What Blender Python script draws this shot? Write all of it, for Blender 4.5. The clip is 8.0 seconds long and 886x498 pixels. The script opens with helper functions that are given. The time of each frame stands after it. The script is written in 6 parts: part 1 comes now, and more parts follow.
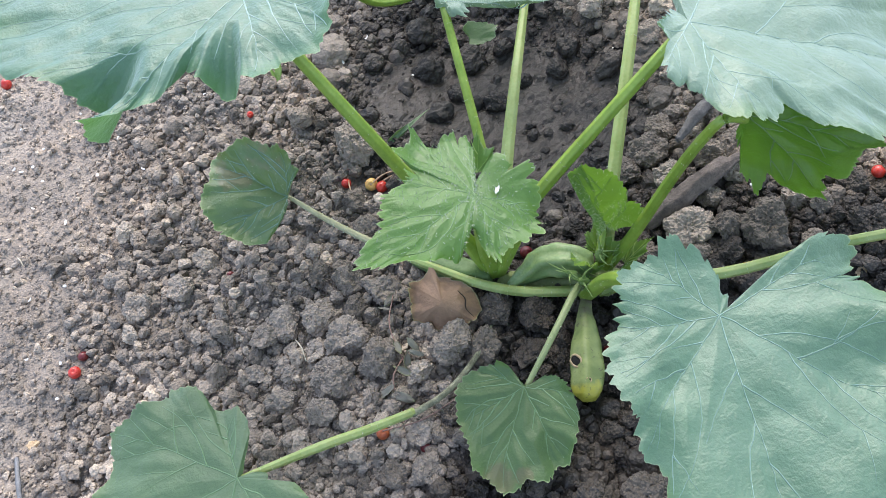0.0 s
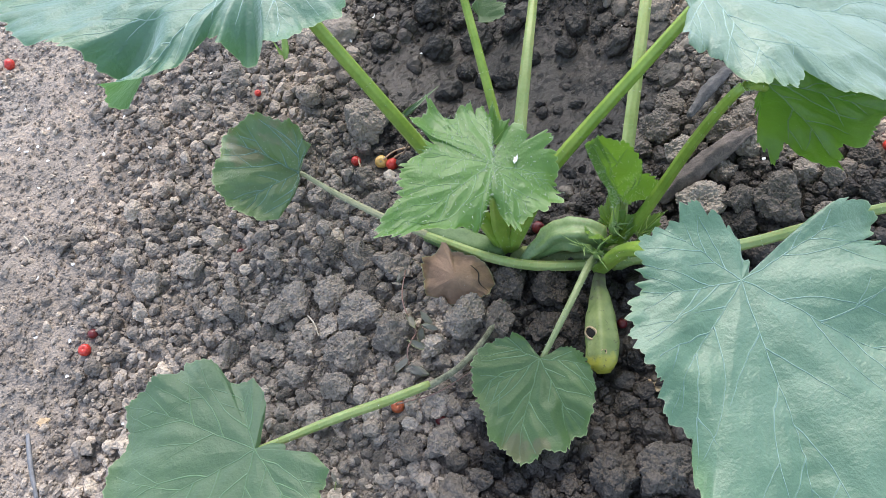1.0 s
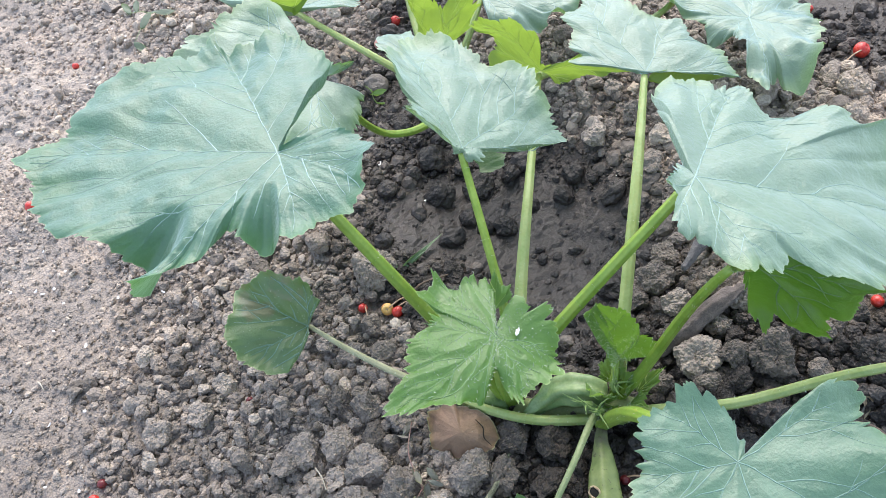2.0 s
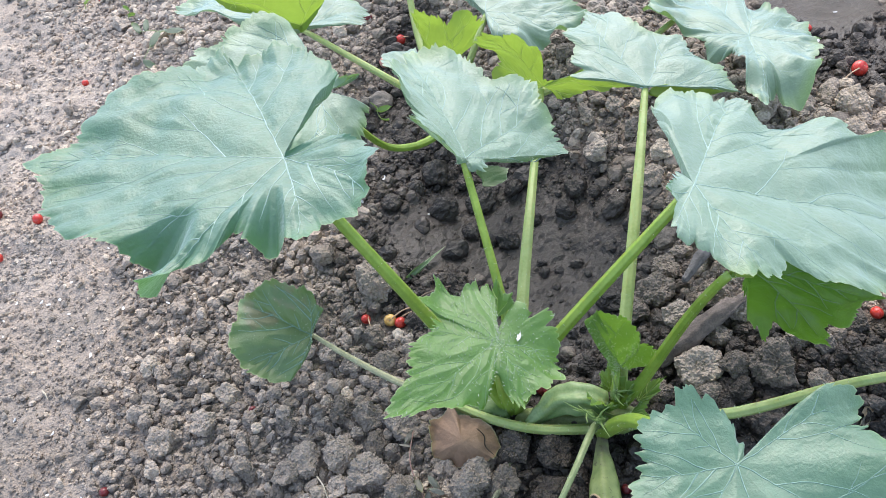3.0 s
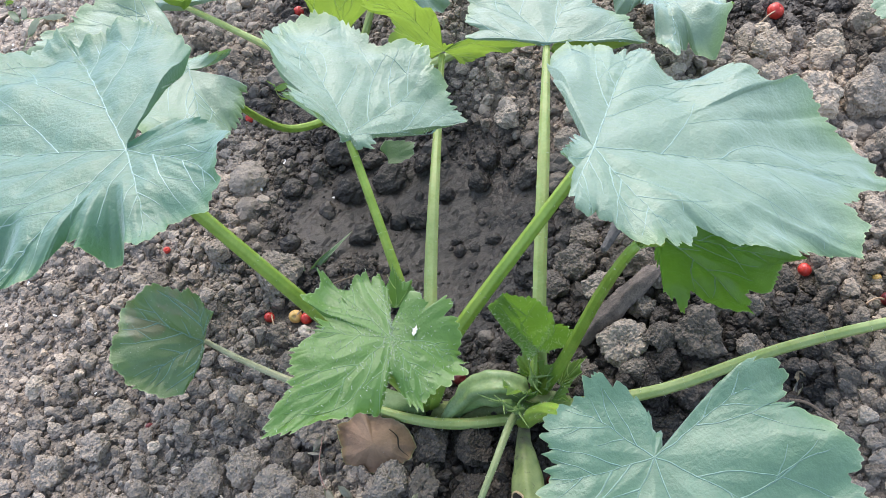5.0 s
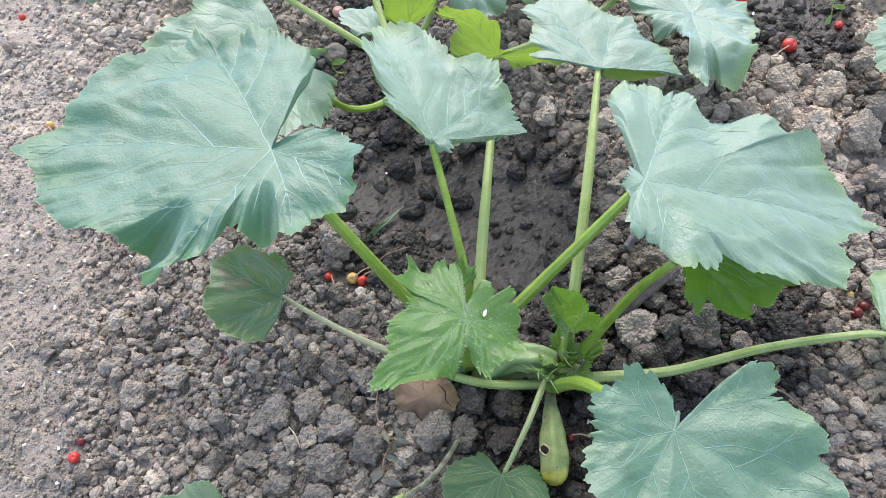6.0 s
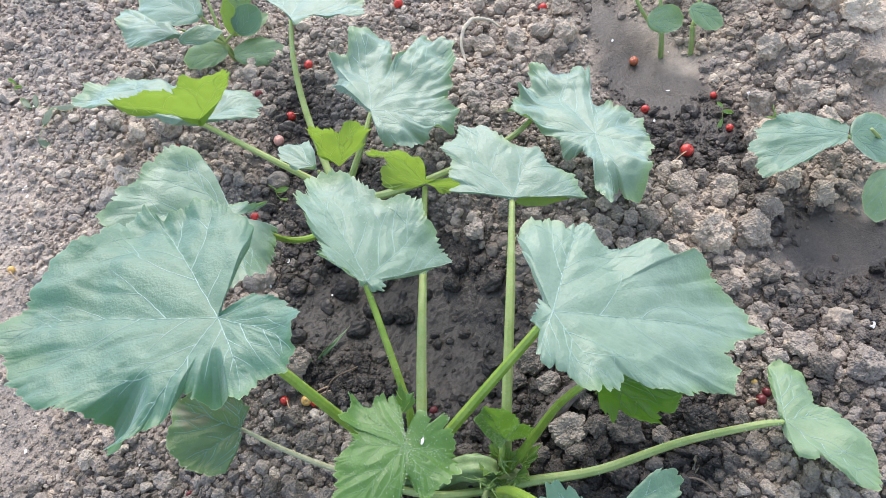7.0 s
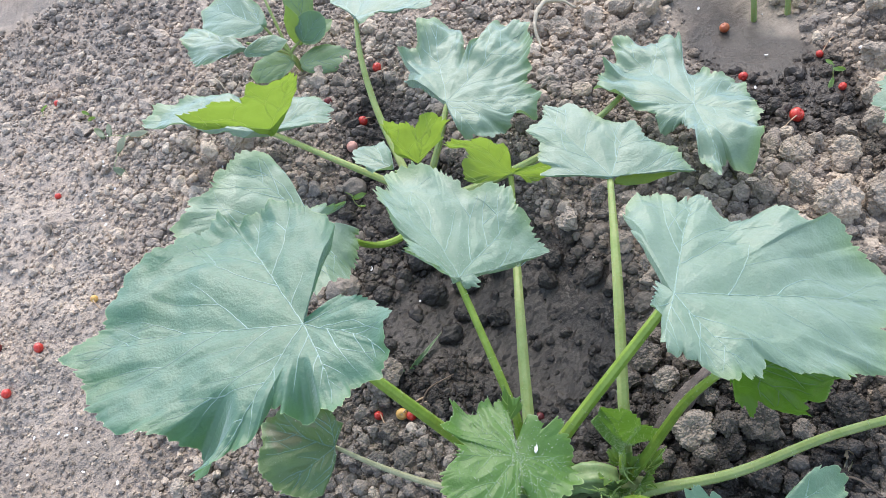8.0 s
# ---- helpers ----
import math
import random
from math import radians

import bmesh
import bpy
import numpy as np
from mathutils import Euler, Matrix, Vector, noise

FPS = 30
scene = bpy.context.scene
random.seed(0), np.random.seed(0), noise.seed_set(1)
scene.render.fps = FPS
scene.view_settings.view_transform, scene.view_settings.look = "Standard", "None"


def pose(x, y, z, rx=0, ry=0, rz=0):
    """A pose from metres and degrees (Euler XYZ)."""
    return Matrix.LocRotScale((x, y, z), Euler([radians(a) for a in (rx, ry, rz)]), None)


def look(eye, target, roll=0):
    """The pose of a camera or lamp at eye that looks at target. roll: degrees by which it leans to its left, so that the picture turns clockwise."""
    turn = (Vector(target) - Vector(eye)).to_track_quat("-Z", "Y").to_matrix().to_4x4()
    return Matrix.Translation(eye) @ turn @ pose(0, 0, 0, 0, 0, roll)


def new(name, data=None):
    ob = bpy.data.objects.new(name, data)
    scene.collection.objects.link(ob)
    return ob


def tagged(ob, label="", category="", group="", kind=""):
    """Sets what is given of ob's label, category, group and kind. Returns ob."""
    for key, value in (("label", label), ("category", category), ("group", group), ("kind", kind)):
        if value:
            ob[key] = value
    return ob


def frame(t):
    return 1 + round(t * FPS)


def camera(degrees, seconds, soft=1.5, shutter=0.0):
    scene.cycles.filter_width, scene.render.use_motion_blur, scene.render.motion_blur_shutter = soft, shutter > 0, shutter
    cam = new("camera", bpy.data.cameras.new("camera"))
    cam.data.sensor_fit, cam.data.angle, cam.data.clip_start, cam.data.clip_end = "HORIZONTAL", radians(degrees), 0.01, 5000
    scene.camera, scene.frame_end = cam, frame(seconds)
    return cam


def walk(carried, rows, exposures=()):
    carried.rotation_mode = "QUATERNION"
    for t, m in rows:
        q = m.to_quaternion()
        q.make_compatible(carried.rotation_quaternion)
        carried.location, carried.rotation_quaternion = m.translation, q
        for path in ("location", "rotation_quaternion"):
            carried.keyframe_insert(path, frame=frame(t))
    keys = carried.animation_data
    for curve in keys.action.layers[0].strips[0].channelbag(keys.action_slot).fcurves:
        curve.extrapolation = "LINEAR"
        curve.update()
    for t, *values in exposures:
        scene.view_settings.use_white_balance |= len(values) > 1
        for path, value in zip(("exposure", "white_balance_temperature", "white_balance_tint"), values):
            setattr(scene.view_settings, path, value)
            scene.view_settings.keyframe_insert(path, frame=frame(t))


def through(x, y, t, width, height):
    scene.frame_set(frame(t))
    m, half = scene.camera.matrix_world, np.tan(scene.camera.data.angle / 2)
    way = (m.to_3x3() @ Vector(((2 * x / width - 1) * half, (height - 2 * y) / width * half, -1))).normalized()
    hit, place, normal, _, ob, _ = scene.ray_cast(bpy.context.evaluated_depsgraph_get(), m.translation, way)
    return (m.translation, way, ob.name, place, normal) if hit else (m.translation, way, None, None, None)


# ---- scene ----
cam = camera(57.9, 8.0, soft=0.75)
PATH = [
    (0, (0.142, 0.162, 0.725), (-0.047, 1.297, -0.911), -24.3),
    (0.5, (0.127, 0.157, 0.727), (-0.05, 1.277, -0.921), -24.1),
    (1, (0.116, 0.15, 0.72), (-0.059, 1.269, -0.929), -23.9),
    (1.5, (0.115, 0.167, 0.721), (-0.026, 1.365, -0.874), -21.8),
    (2, (0.136, 0.186, 0.783), (0.021, 1.479, -0.738), -21.3),
    (2.2, (0.137, 0.182, 0.795), (0.033, 1.509, -0.698), -20.9),
    (3.3, (0.131, 0.166, 0.76), (0.025, 1.507, -0.719), -20.2),
    (3.5, (0.131, 0.166, 0.741), (0.036, 1.489, -0.756), -19.6),
    (4, (0.134, 0.193, 0.681), (0.137, 1.469, -0.859), -18.2),
    (4.2, (0.152, 0.231, 0.667), (0.217, 1.481, -0.893), -17.6),
    (4.5, (0.219, 0.246, 0.722), (0.262, 1.493, -0.842), -20.9),
    (5, (0.185, 0.21, 0.716), (0.168, 1.48, -0.829), -22.0),
    (5.2, (0.142, 0.196, 0.721), (0.123, 1.458, -0.83), -20.1),
    (6.3, (0.109, 0.181, 0.927), (0.156, 1.286, -0.74), -13.9),
    (6.4, (0.116, 0.163, 0.948), (0.196, 1.318, -0.683), -13.8),
    (6.5, (0.162, 0.189, 0.991), (0.238, 1.346, -0.639), -14.6),
    (7, (0.172, 0.188, 0.996), (0.307, 1.402, -0.587), -15.9),
    (7.5, (0.156, 0.197, 0.995), (0.249, 1.427, -0.58), -18.6),
    (8, (0.144, 0.227, 0.919), (0.124, 1.53, -0.598), -25.7),
]
EXPOSURES = [(0.0, 0.1), (1.0, 0.08), (2.0, 0.17), (3.5, 0.1), (5.2, 0.07), (6.3, 0.1), (7.0, 0.03), (7.5, -0.02), (8.0, -0.02)]
walk(cam, [(t, look(eye, target, roll)) for t, eye, target, roll in PATH], EXPOSURES)

# strengths of the sky and of the veiled sun
SKY, SUN = 0.45, 1.0

# ---------------------------------------------------------------- light
world = bpy.data.worlds.new("sky")
scene.world = world
world.use_nodes = True
wn, wl = world.node_tree.nodes, world.node_tree.links
wn.clear()
sky = wn.new("ShaderNodeTexSky")
sky.sky_type, sky.sun_disc = "NISHITA", False
sky.sun_elevation, sky.sun_rotation = radians(52), radians(16)
sky.air_density, sky.dust_density, sky.ozone_density = 1.0, 2.5, 1.5
wb = wn.new("ShaderNodeBackground")
wb.inputs["Strength"].default_value = SKY
wo = wn.new("ShaderNodeOutputWorld")
veil = wn.new("ShaderNodeHueSaturation")
veil.inputs["Saturation"].default_value = 0.85
wl.new(sky.outputs[0], veil.inputs["Color"])
wl.new(veil.outputs[0], wb.inputs[0])
wl.new(wb.outputs[0], wo.inputs[0])

sun = new("sun", bpy.data.lights.new("sun", "SUN"))
sun.data.energy, sun.data.angle, sun.data.color = SUN, radians(42), (1.0, 1.0, 1.0)
sun.matrix_world = look((0.3 + 2 * math.sin(radians(16)), 0.8 + 2 * math.cos(radians(16)), 2.56), (0.3, 0.8, 0.0))

# ---------------------------------------------------------------- noise
def _hash(ix, iy, iz, seed):
    h = (ix.astype(np.int64) * 374761393 + iy.astype(np.int64) * 668265263 + iz.astype(np.int64) * 2147483647 + seed * 974634773) & 0xFFFFFFFF
    h = ((h ^ (h >> 13)) * 1274126177) & 0xFFFFFFFF
    h = (h ^ (h >> 16)) & 0xFFFF
    return h / 65535.0 * 2 - 1


def vnoise(p, seed=0):
    """Smooth value noise at points p (n, 3), from -1 to 1."""
    i = np.floor(p)
    f = p - i
    f = f * f * (3 - 2 * f)
    x, y, z = i[:, 0], i[:, 1], i[:, 2]
    out = 0
    for a in (0, 1):
        wx = f[:, 0] if a else 1 - f[:, 0]
        for b in (0, 1):
            wy = f[:, 1] if b else 1 - f[:, 1]
            for c in (0, 1):
                wz = f[:, 2] if c else 1 - f[:, 2]
                out = out + wx * wy * wz * _hash(x + a, y + b, z + c, seed)
    return out


def fbm(p, octaves, seed=0):
    s, a, k = 0, 1.0, 1.0
    for o in range(octaves):
        s = s + a * vnoise(p * k + 17.3 * o, seed + o)
        a *= 0.5
        k *= 2.03
    return s


def blobs(x, y, table):
    s = 0
    for cx, cy, rx, ry, w in table:
        s = s + w * np.exp(-(((x - cx) / rx) ** 2 + ((y - cy) / ry) ** 2))
    return s


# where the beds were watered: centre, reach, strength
# the (0.0, 0.84) entry stands for darker soil below the broad leaf
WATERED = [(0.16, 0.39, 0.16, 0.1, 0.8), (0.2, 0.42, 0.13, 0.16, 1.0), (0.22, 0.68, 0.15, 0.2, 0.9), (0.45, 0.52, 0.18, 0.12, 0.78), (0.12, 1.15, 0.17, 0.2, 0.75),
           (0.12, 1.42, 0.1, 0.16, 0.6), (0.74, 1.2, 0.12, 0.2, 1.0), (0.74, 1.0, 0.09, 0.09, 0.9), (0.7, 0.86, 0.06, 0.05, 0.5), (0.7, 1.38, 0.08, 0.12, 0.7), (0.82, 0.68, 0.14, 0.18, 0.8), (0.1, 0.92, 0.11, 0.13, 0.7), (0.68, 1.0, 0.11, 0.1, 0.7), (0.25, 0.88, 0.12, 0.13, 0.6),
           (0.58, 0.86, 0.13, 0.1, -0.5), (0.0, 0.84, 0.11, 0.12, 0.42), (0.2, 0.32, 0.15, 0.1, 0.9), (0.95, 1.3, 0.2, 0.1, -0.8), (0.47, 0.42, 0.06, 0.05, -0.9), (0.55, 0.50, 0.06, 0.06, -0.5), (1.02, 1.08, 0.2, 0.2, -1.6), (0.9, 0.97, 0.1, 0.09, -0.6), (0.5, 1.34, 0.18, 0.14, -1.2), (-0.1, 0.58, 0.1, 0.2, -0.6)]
# hollows (minus) and ridges (plus) of the bed, in metres
RELIEF = [(0.22, 0.82, 0.12, 0.15, -0.028), (0.12, 1.2, 0.18, 0.2, -0.018), (0.76, 1.18, 0.13, 0.11, -0.035), (0.83, 0.68, 0.13, 0.14, -0.03),
          (0.6, 0.84, 0.12, 0.1, 0.02), (0.42, 1.2, 0.12, 0.16, 0.012), (1.02, 1.1, 0.16, 0.14, 0.04), (-0.2, 0.9, 0.14, 0.3, 0.012), (0.17, 0.45, 0.12, 0.1, -0.012)]


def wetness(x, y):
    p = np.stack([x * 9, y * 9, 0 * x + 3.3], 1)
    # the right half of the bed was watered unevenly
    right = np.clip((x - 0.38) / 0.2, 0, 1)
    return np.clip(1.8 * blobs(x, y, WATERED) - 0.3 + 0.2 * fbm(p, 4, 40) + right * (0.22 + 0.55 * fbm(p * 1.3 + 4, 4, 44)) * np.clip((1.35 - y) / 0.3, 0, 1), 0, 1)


# where soil is coloured paler: dry crust, and the strong light painted at right
PALEST = [(-0.85, 1.8, 0.75, 0.7, 0.24), (0.35, 1.65, 0.5, 0.25, 0.14), (1.22, 1.1, 0.34, 0.36, 0.24), (0.48, 1.36, 0.22, 0.16, 0.18), (-0.12, 1.5, 0.25, 0.3, 0.1), (0.75, 0.84, 0.26, 0.2, 0.12), (-0.35, 0.45, 0.3, 0.16, 0.12), (-0.5, 1.25, 0.22, 0.5, 0.14)]


def warmth(x, y):
    """The browner subsoil that was turned up on the right."""
    x, y = np.asarray(x, float), np.asarray(y, float)
    return np.clip((x - 0.33 + 0.12 * np.sin(9 * y + 3 * x)) / 0.35, 0, 1) * np.clip((y - 0.45) / 0.3, 0, 1)


def smoothness(x, y):
    return np.clip(blobs(x, y, [(0.25, 0.86, 0.1, 0.13, 0.2), (0.74, 1.22, 0.12, 0.07, 1), (0.82, 0.66, 0.13, 0.13, 0.9), (-0.47, 0.85, 0.12, 0.35, 0.5)]), 0, 0.9)


# the mud that water has smoothed
MUDDY = [(0.22, 0.82, 0.13, 0.17, 0.95), (0.07, 0.92, 0.1, 0.07, 0.8), (0.74, 1.17, 0.09, 0.1, 1.0), (0.72, 1.32, 0.08, 0.1, 0.6), (0.74, 0.98, 0.08, 0.1, 0.5), (0.75, 0.73, 0.09, 0.08, 0.7), (0.12, 1.2, 0.12, 0.14, 0.4), (0.2, 0.4, 0.12, 0.12, 0.35)]


def puddle(x, y):
    return np.clip(blobs(x, y, [(0.74, 1.16, 0.075, 0.08, 1.4), (0.72, 1.31, 0.05, 0.09, 1.2), (0.77, 0.73, 0.06, 0.05, 1.2), (0.84, 0.72, 0.07, 0.06, 1.2)]), 0, 1)


def mud(x, y):
    return np.clip(1.5 * blobs(x, y, MUDDY), 0, 1)


def cells(x, y, size, seed):
    """Rounded lumps on a jittered grid: height from 0 to 1."""
    gx, gy = np.floor(x / size), np.floor(y / size)
    best, high = np.full(len(x), 9.0), np.zeros(len(x))
    for a in (-1, 0, 1):
        for b in (-1, 0, 1):
            cx, cy, o = gx + a, gy + b, 0 * gx
            px, py = cx + 0.5 + 0.42 * _hash(cx, cy, o, seed), cy + 0.5 + 0.42 * _hash(cx, cy, o + 1, seed)
            d = np.hypot(x / size - px, y / size - py)
            near = d < best
            best = np.where(near, d, best)
            high = np.where(near, 0.5 + 0.5 * _hash(cx, cy, o + 2, seed), high)
    return high * np.clip(1 - (best / 0.6) ** 2, 0, 1) ** 0.45


def ground_z(x, y):
    x, y = np.atleast_1d(np.asarray(x, float)), np.atleast_1d(np.asarray(y, float))
    p = np.stack([x, y, 0 * x], 1)
    fine = 1 - np.clip(np.maximum(smoothness(x, y), 0.72 * mud(x, y)) + 0.9 * puddle(x, y), 0, 0.95)
    z = blobs(x, y, RELIEF) + 0.010 * fbm(p * 5, 3, 1)
    z = z + fine * (0.0055 * fbm(p * 26 + 5, 3, 7) + 0.002 * np.abs(fbm(p * 75, 3, 11)))
    wx, wy = x + 0.004 * vnoise(p * 60, 31), y + 0.004 * vnoise(p * 60, 32)
    z = z + fine * (0.005 * cells(wx, wy, 0.026, 3) + 0.004 * cells(wx, wy, 0.013, 4)) - 0.005
    return z + 0.0010 * (1 - puddle(x, y)) * fbm(p * 150, 3, 21)


# ---------------------------------------------------------------- mesh helpers
def mesh_from(name, verts, faces, smooth=True, floats=None):
    """A mesh from arrays; faces (n, 3) or (n, 4), or a list of such arrays."""
    faces = faces if isinstance(faces, list) else [faces]
    me = bpy.data.meshes.new(name)
    me.vertices.add(len(verts))
    me.vertices.foreach_set("co", np.asarray(verts, np.float32).ravel())
    loops = np.concatenate([f.ravel() for f in faces]).astype(np.int32)
    sizes = np.concatenate([np.full(len(f), f.shape[1]) for f in faces]).astype(np.int32)
    me.loops.add(len(loops))
    me.loops.foreach_set("vertex_index", loops)
    me.polygons.add(len(sizes))
    me.polygons.foreach_set("loop_start", np.concatenate([[0], np.cumsum(sizes)[:-1]]).astype(np.int32))
    me.polygons.foreach_set("loop_total", sizes)
    me.polygons.foreach_set("use_smooth", np.full(len(sizes), smooth))
    me.update(calc_edges=True)
    for key, values in (floats or {}).items():
        at = me.attributes.new(key, "FLOAT", "POINT")
        at.data.foreach_set("value", np.asarray(values, np.float32))
    return me


def part(name, me, material, parent=None, label=""):
    """Links a mesh (in world coordinates) as one object under a thing or a part."""
    ob = new(name, me)
    me.materials.clear()
    me.materials.append(material)
    if parent:
        ob.parent = parent
        ob.matrix_parent_inverse = Matrix.Identity(4) if parent.parent else Matrix.Translation(parent.location).inverted()
    if label:
        tagged(ob, label)
    return ob


def thing(name, at, label, category, group=""):
    ob = new(name)
    ob.location = at
    ob.empty_display_size = 0.02
    return tagged(ob, label, category, group)


def spline(points, n):
    """n points on a smooth curve through the given ones."""
    p = np.asarray(points, float)
    p = np.vstack([2 * p[0] - p[1], p, 2 * p[-1] - p[-2]])
    out = []
    for t in np.linspace(0, len(p) - 3 - 1e-6, n):
        i = int(t)
        f = t - i
        a, b, c, d = p[i:i + 4]
        out.append(0.5 * (2 * b + (c - a) * f + (2 * a - 5 * b + 4 * c - d) * f * f + (3 * b - a - 3 * c + d) * f ** 3))
    return np.array(out)


def frames_along(c):
    t = np.gradient(c, axis=0)
    t /= np.linalg.norm(t, axis=1)[:, None] + 1e-12
    ref = np.array([0.31, 0.17, 0.93])
    if abs(t[0] @ ref) > 0.9:
        ref = np.array([1.0, 0.0, 0.0])
    side = np.cross(t, ref)
    side /= np.linalg.norm(side, axis=1)[:, None] + 1e-12
    return t, side, np.cross(side, t)


def tube(points, radii, n=24, ring=14, ribs=0, rib_depth=0.1, wobble=0.0, seed=0):
    """Vertices, quads and the curve of a tapered tube with closed, rounded ends."""
    c = spline(points, n)
    r = np.interp(np.linspace(0, 1, n), np.linspace(0, 1, len(radii)), radii)
    if wobble:
        c = c + wobble * np.stack([vnoise(c * 30 + 9 * k, seed + k) for k in range(3)], 1)
    t, s, u = frames_along(c)
    c = np.vstack([c[0] - t[0] * r[0] * 0.4, c, c[-1] + t[-1] * r[-1] * 0.4])
    s, u = np.vstack([s[:1], s, s[-1:]]), np.vstack([u[:1], u, u[-1:]])
    r = np.concatenate([[r[0] * 0.35], r, [r[-1] * 0.35]])
    a = np.linspace(0, 2 * np.pi, ring, endpoint=False)
    prof = 1 + (rib_depth * np.cos(ribs * a) if ribs else 0 * a)
    v = c[:, None] + (r[:, None] * prof)[..., None] * (np.cos(a)[None, :, None] * s[:, None] + np.sin(a)[None, :, None] * u[:, None])
    m = len(c)
    i, j = np.meshgrid(np.arange(m - 1), np.arange(ring), indexing="ij")
    q = np.stack([i * ring + j, i * ring + (j + 1) % ring, (i + 1) * ring + (j + 1) % ring, (i + 1) * ring + j], -1).reshape(-1, 4)
    v = v.reshape(-1, 3)
    caps = np.array([[0, ring - 1 - k, ring - 2 - k] for k in range(ring - 2)] + [[(m - 1) * ring, (m - 1) * ring + k + 1, (m - 1) * ring + k + 2] for k in range(ring - 2)])
    return v, [q, caps]


def joined(pieces):
    """One set of vertices and faces out of several."""
    vs, fs, k = [], [], 0
    for v, f in pieces:
        vs.append(v)
        fs += [g + k for g in f]
        k += len(v)
    return np.vstack(vs), fs


def ico(level):
    bm = bmesh.new()
    bmesh.ops.create_icosphere(bm, subdivisions=level, radius=1.0)
    v = np.array([p.co[:] for p in bm.verts])
    f = np.array([[q.index for q in g.verts] for g in bm.faces])
    bm.free()
    return v, f


# ---------------------------------------------------------------- materials
def material(name):
    m = bpy.data.materials.new(name)
    m.use_nodes = True
    n = m.node_tree.nodes
    n.clear()
    out = n.new("ShaderNodeOutputMaterial")
    return m, n, m.node_tree.links, out


def tex_noise(n, l, scale, detail=4, rough=0.6, coord="Object"):
    tc = n.new("ShaderNodeTexCoord")
    t = n.new("ShaderNodeTexNoise")
    t.inputs["Scale"].default_value, t.inputs["Detail"].default_value, t.inputs["Roughness"].default_value = scale, detail, rough
    l.new(tc.outputs[coord], t.inputs["Vector"])
    return t.outputs["Fac"]


def ramp(n, l, fac, stops):
    r = n.new("ShaderNodeValToRGB")
    e = r.color_ramp.elements
    while len(e) < len(stops):
        e.new(0.5)
    for k, (p, c) in enumerate(stops):
        e[k].position = p
        e[k].color = (*c, 1) if len(c) == 3 else c
    l.new(fac, r.inputs[0])
    return r.outputs[0]


def mix(n, l, fac, a, b, mode="MIX"):
    m = n.new("ShaderNodeMix")
    m.data_type, m.blend_type = "RGBA", mode
    for socket, v in ((m.inputs[0], fac), (m.inputs[6], a), (m.inputs[7], b)):
        if isinstance(v, (int, float)):
            socket.default_value = v
        elif isinstance(v, tuple):
            socket.default_value = (*v, 1)
        else:
            l.new(v, socket)
    return m.outputs[2]


def bumped(n, l, height, strength, distance, normal=None):
    b = n.new("ShaderNodeBump")
    b.inputs["Distance"].default_value = distance
    if isinstance(strength, float):
        b.inputs["Strength"].default_value = strength
    else:
        l.new(strength, b.inputs["Strength"])
    l.new(height, b.inputs["Height"])
    if normal:
        l.new(normal, b.inputs["Normal"])
    return b.outputs[0]


def math_node(n, l, op, a, b):
    m = n.new("ShaderNodeMath")
    m.operation = op
    for k, v in enumerate((a, b)):
        if isinstance(v, (int, float)):
            m.inputs[k].default_value = v
        else:
            l.new(v, m.inputs[k])
    return m.outputs[0]


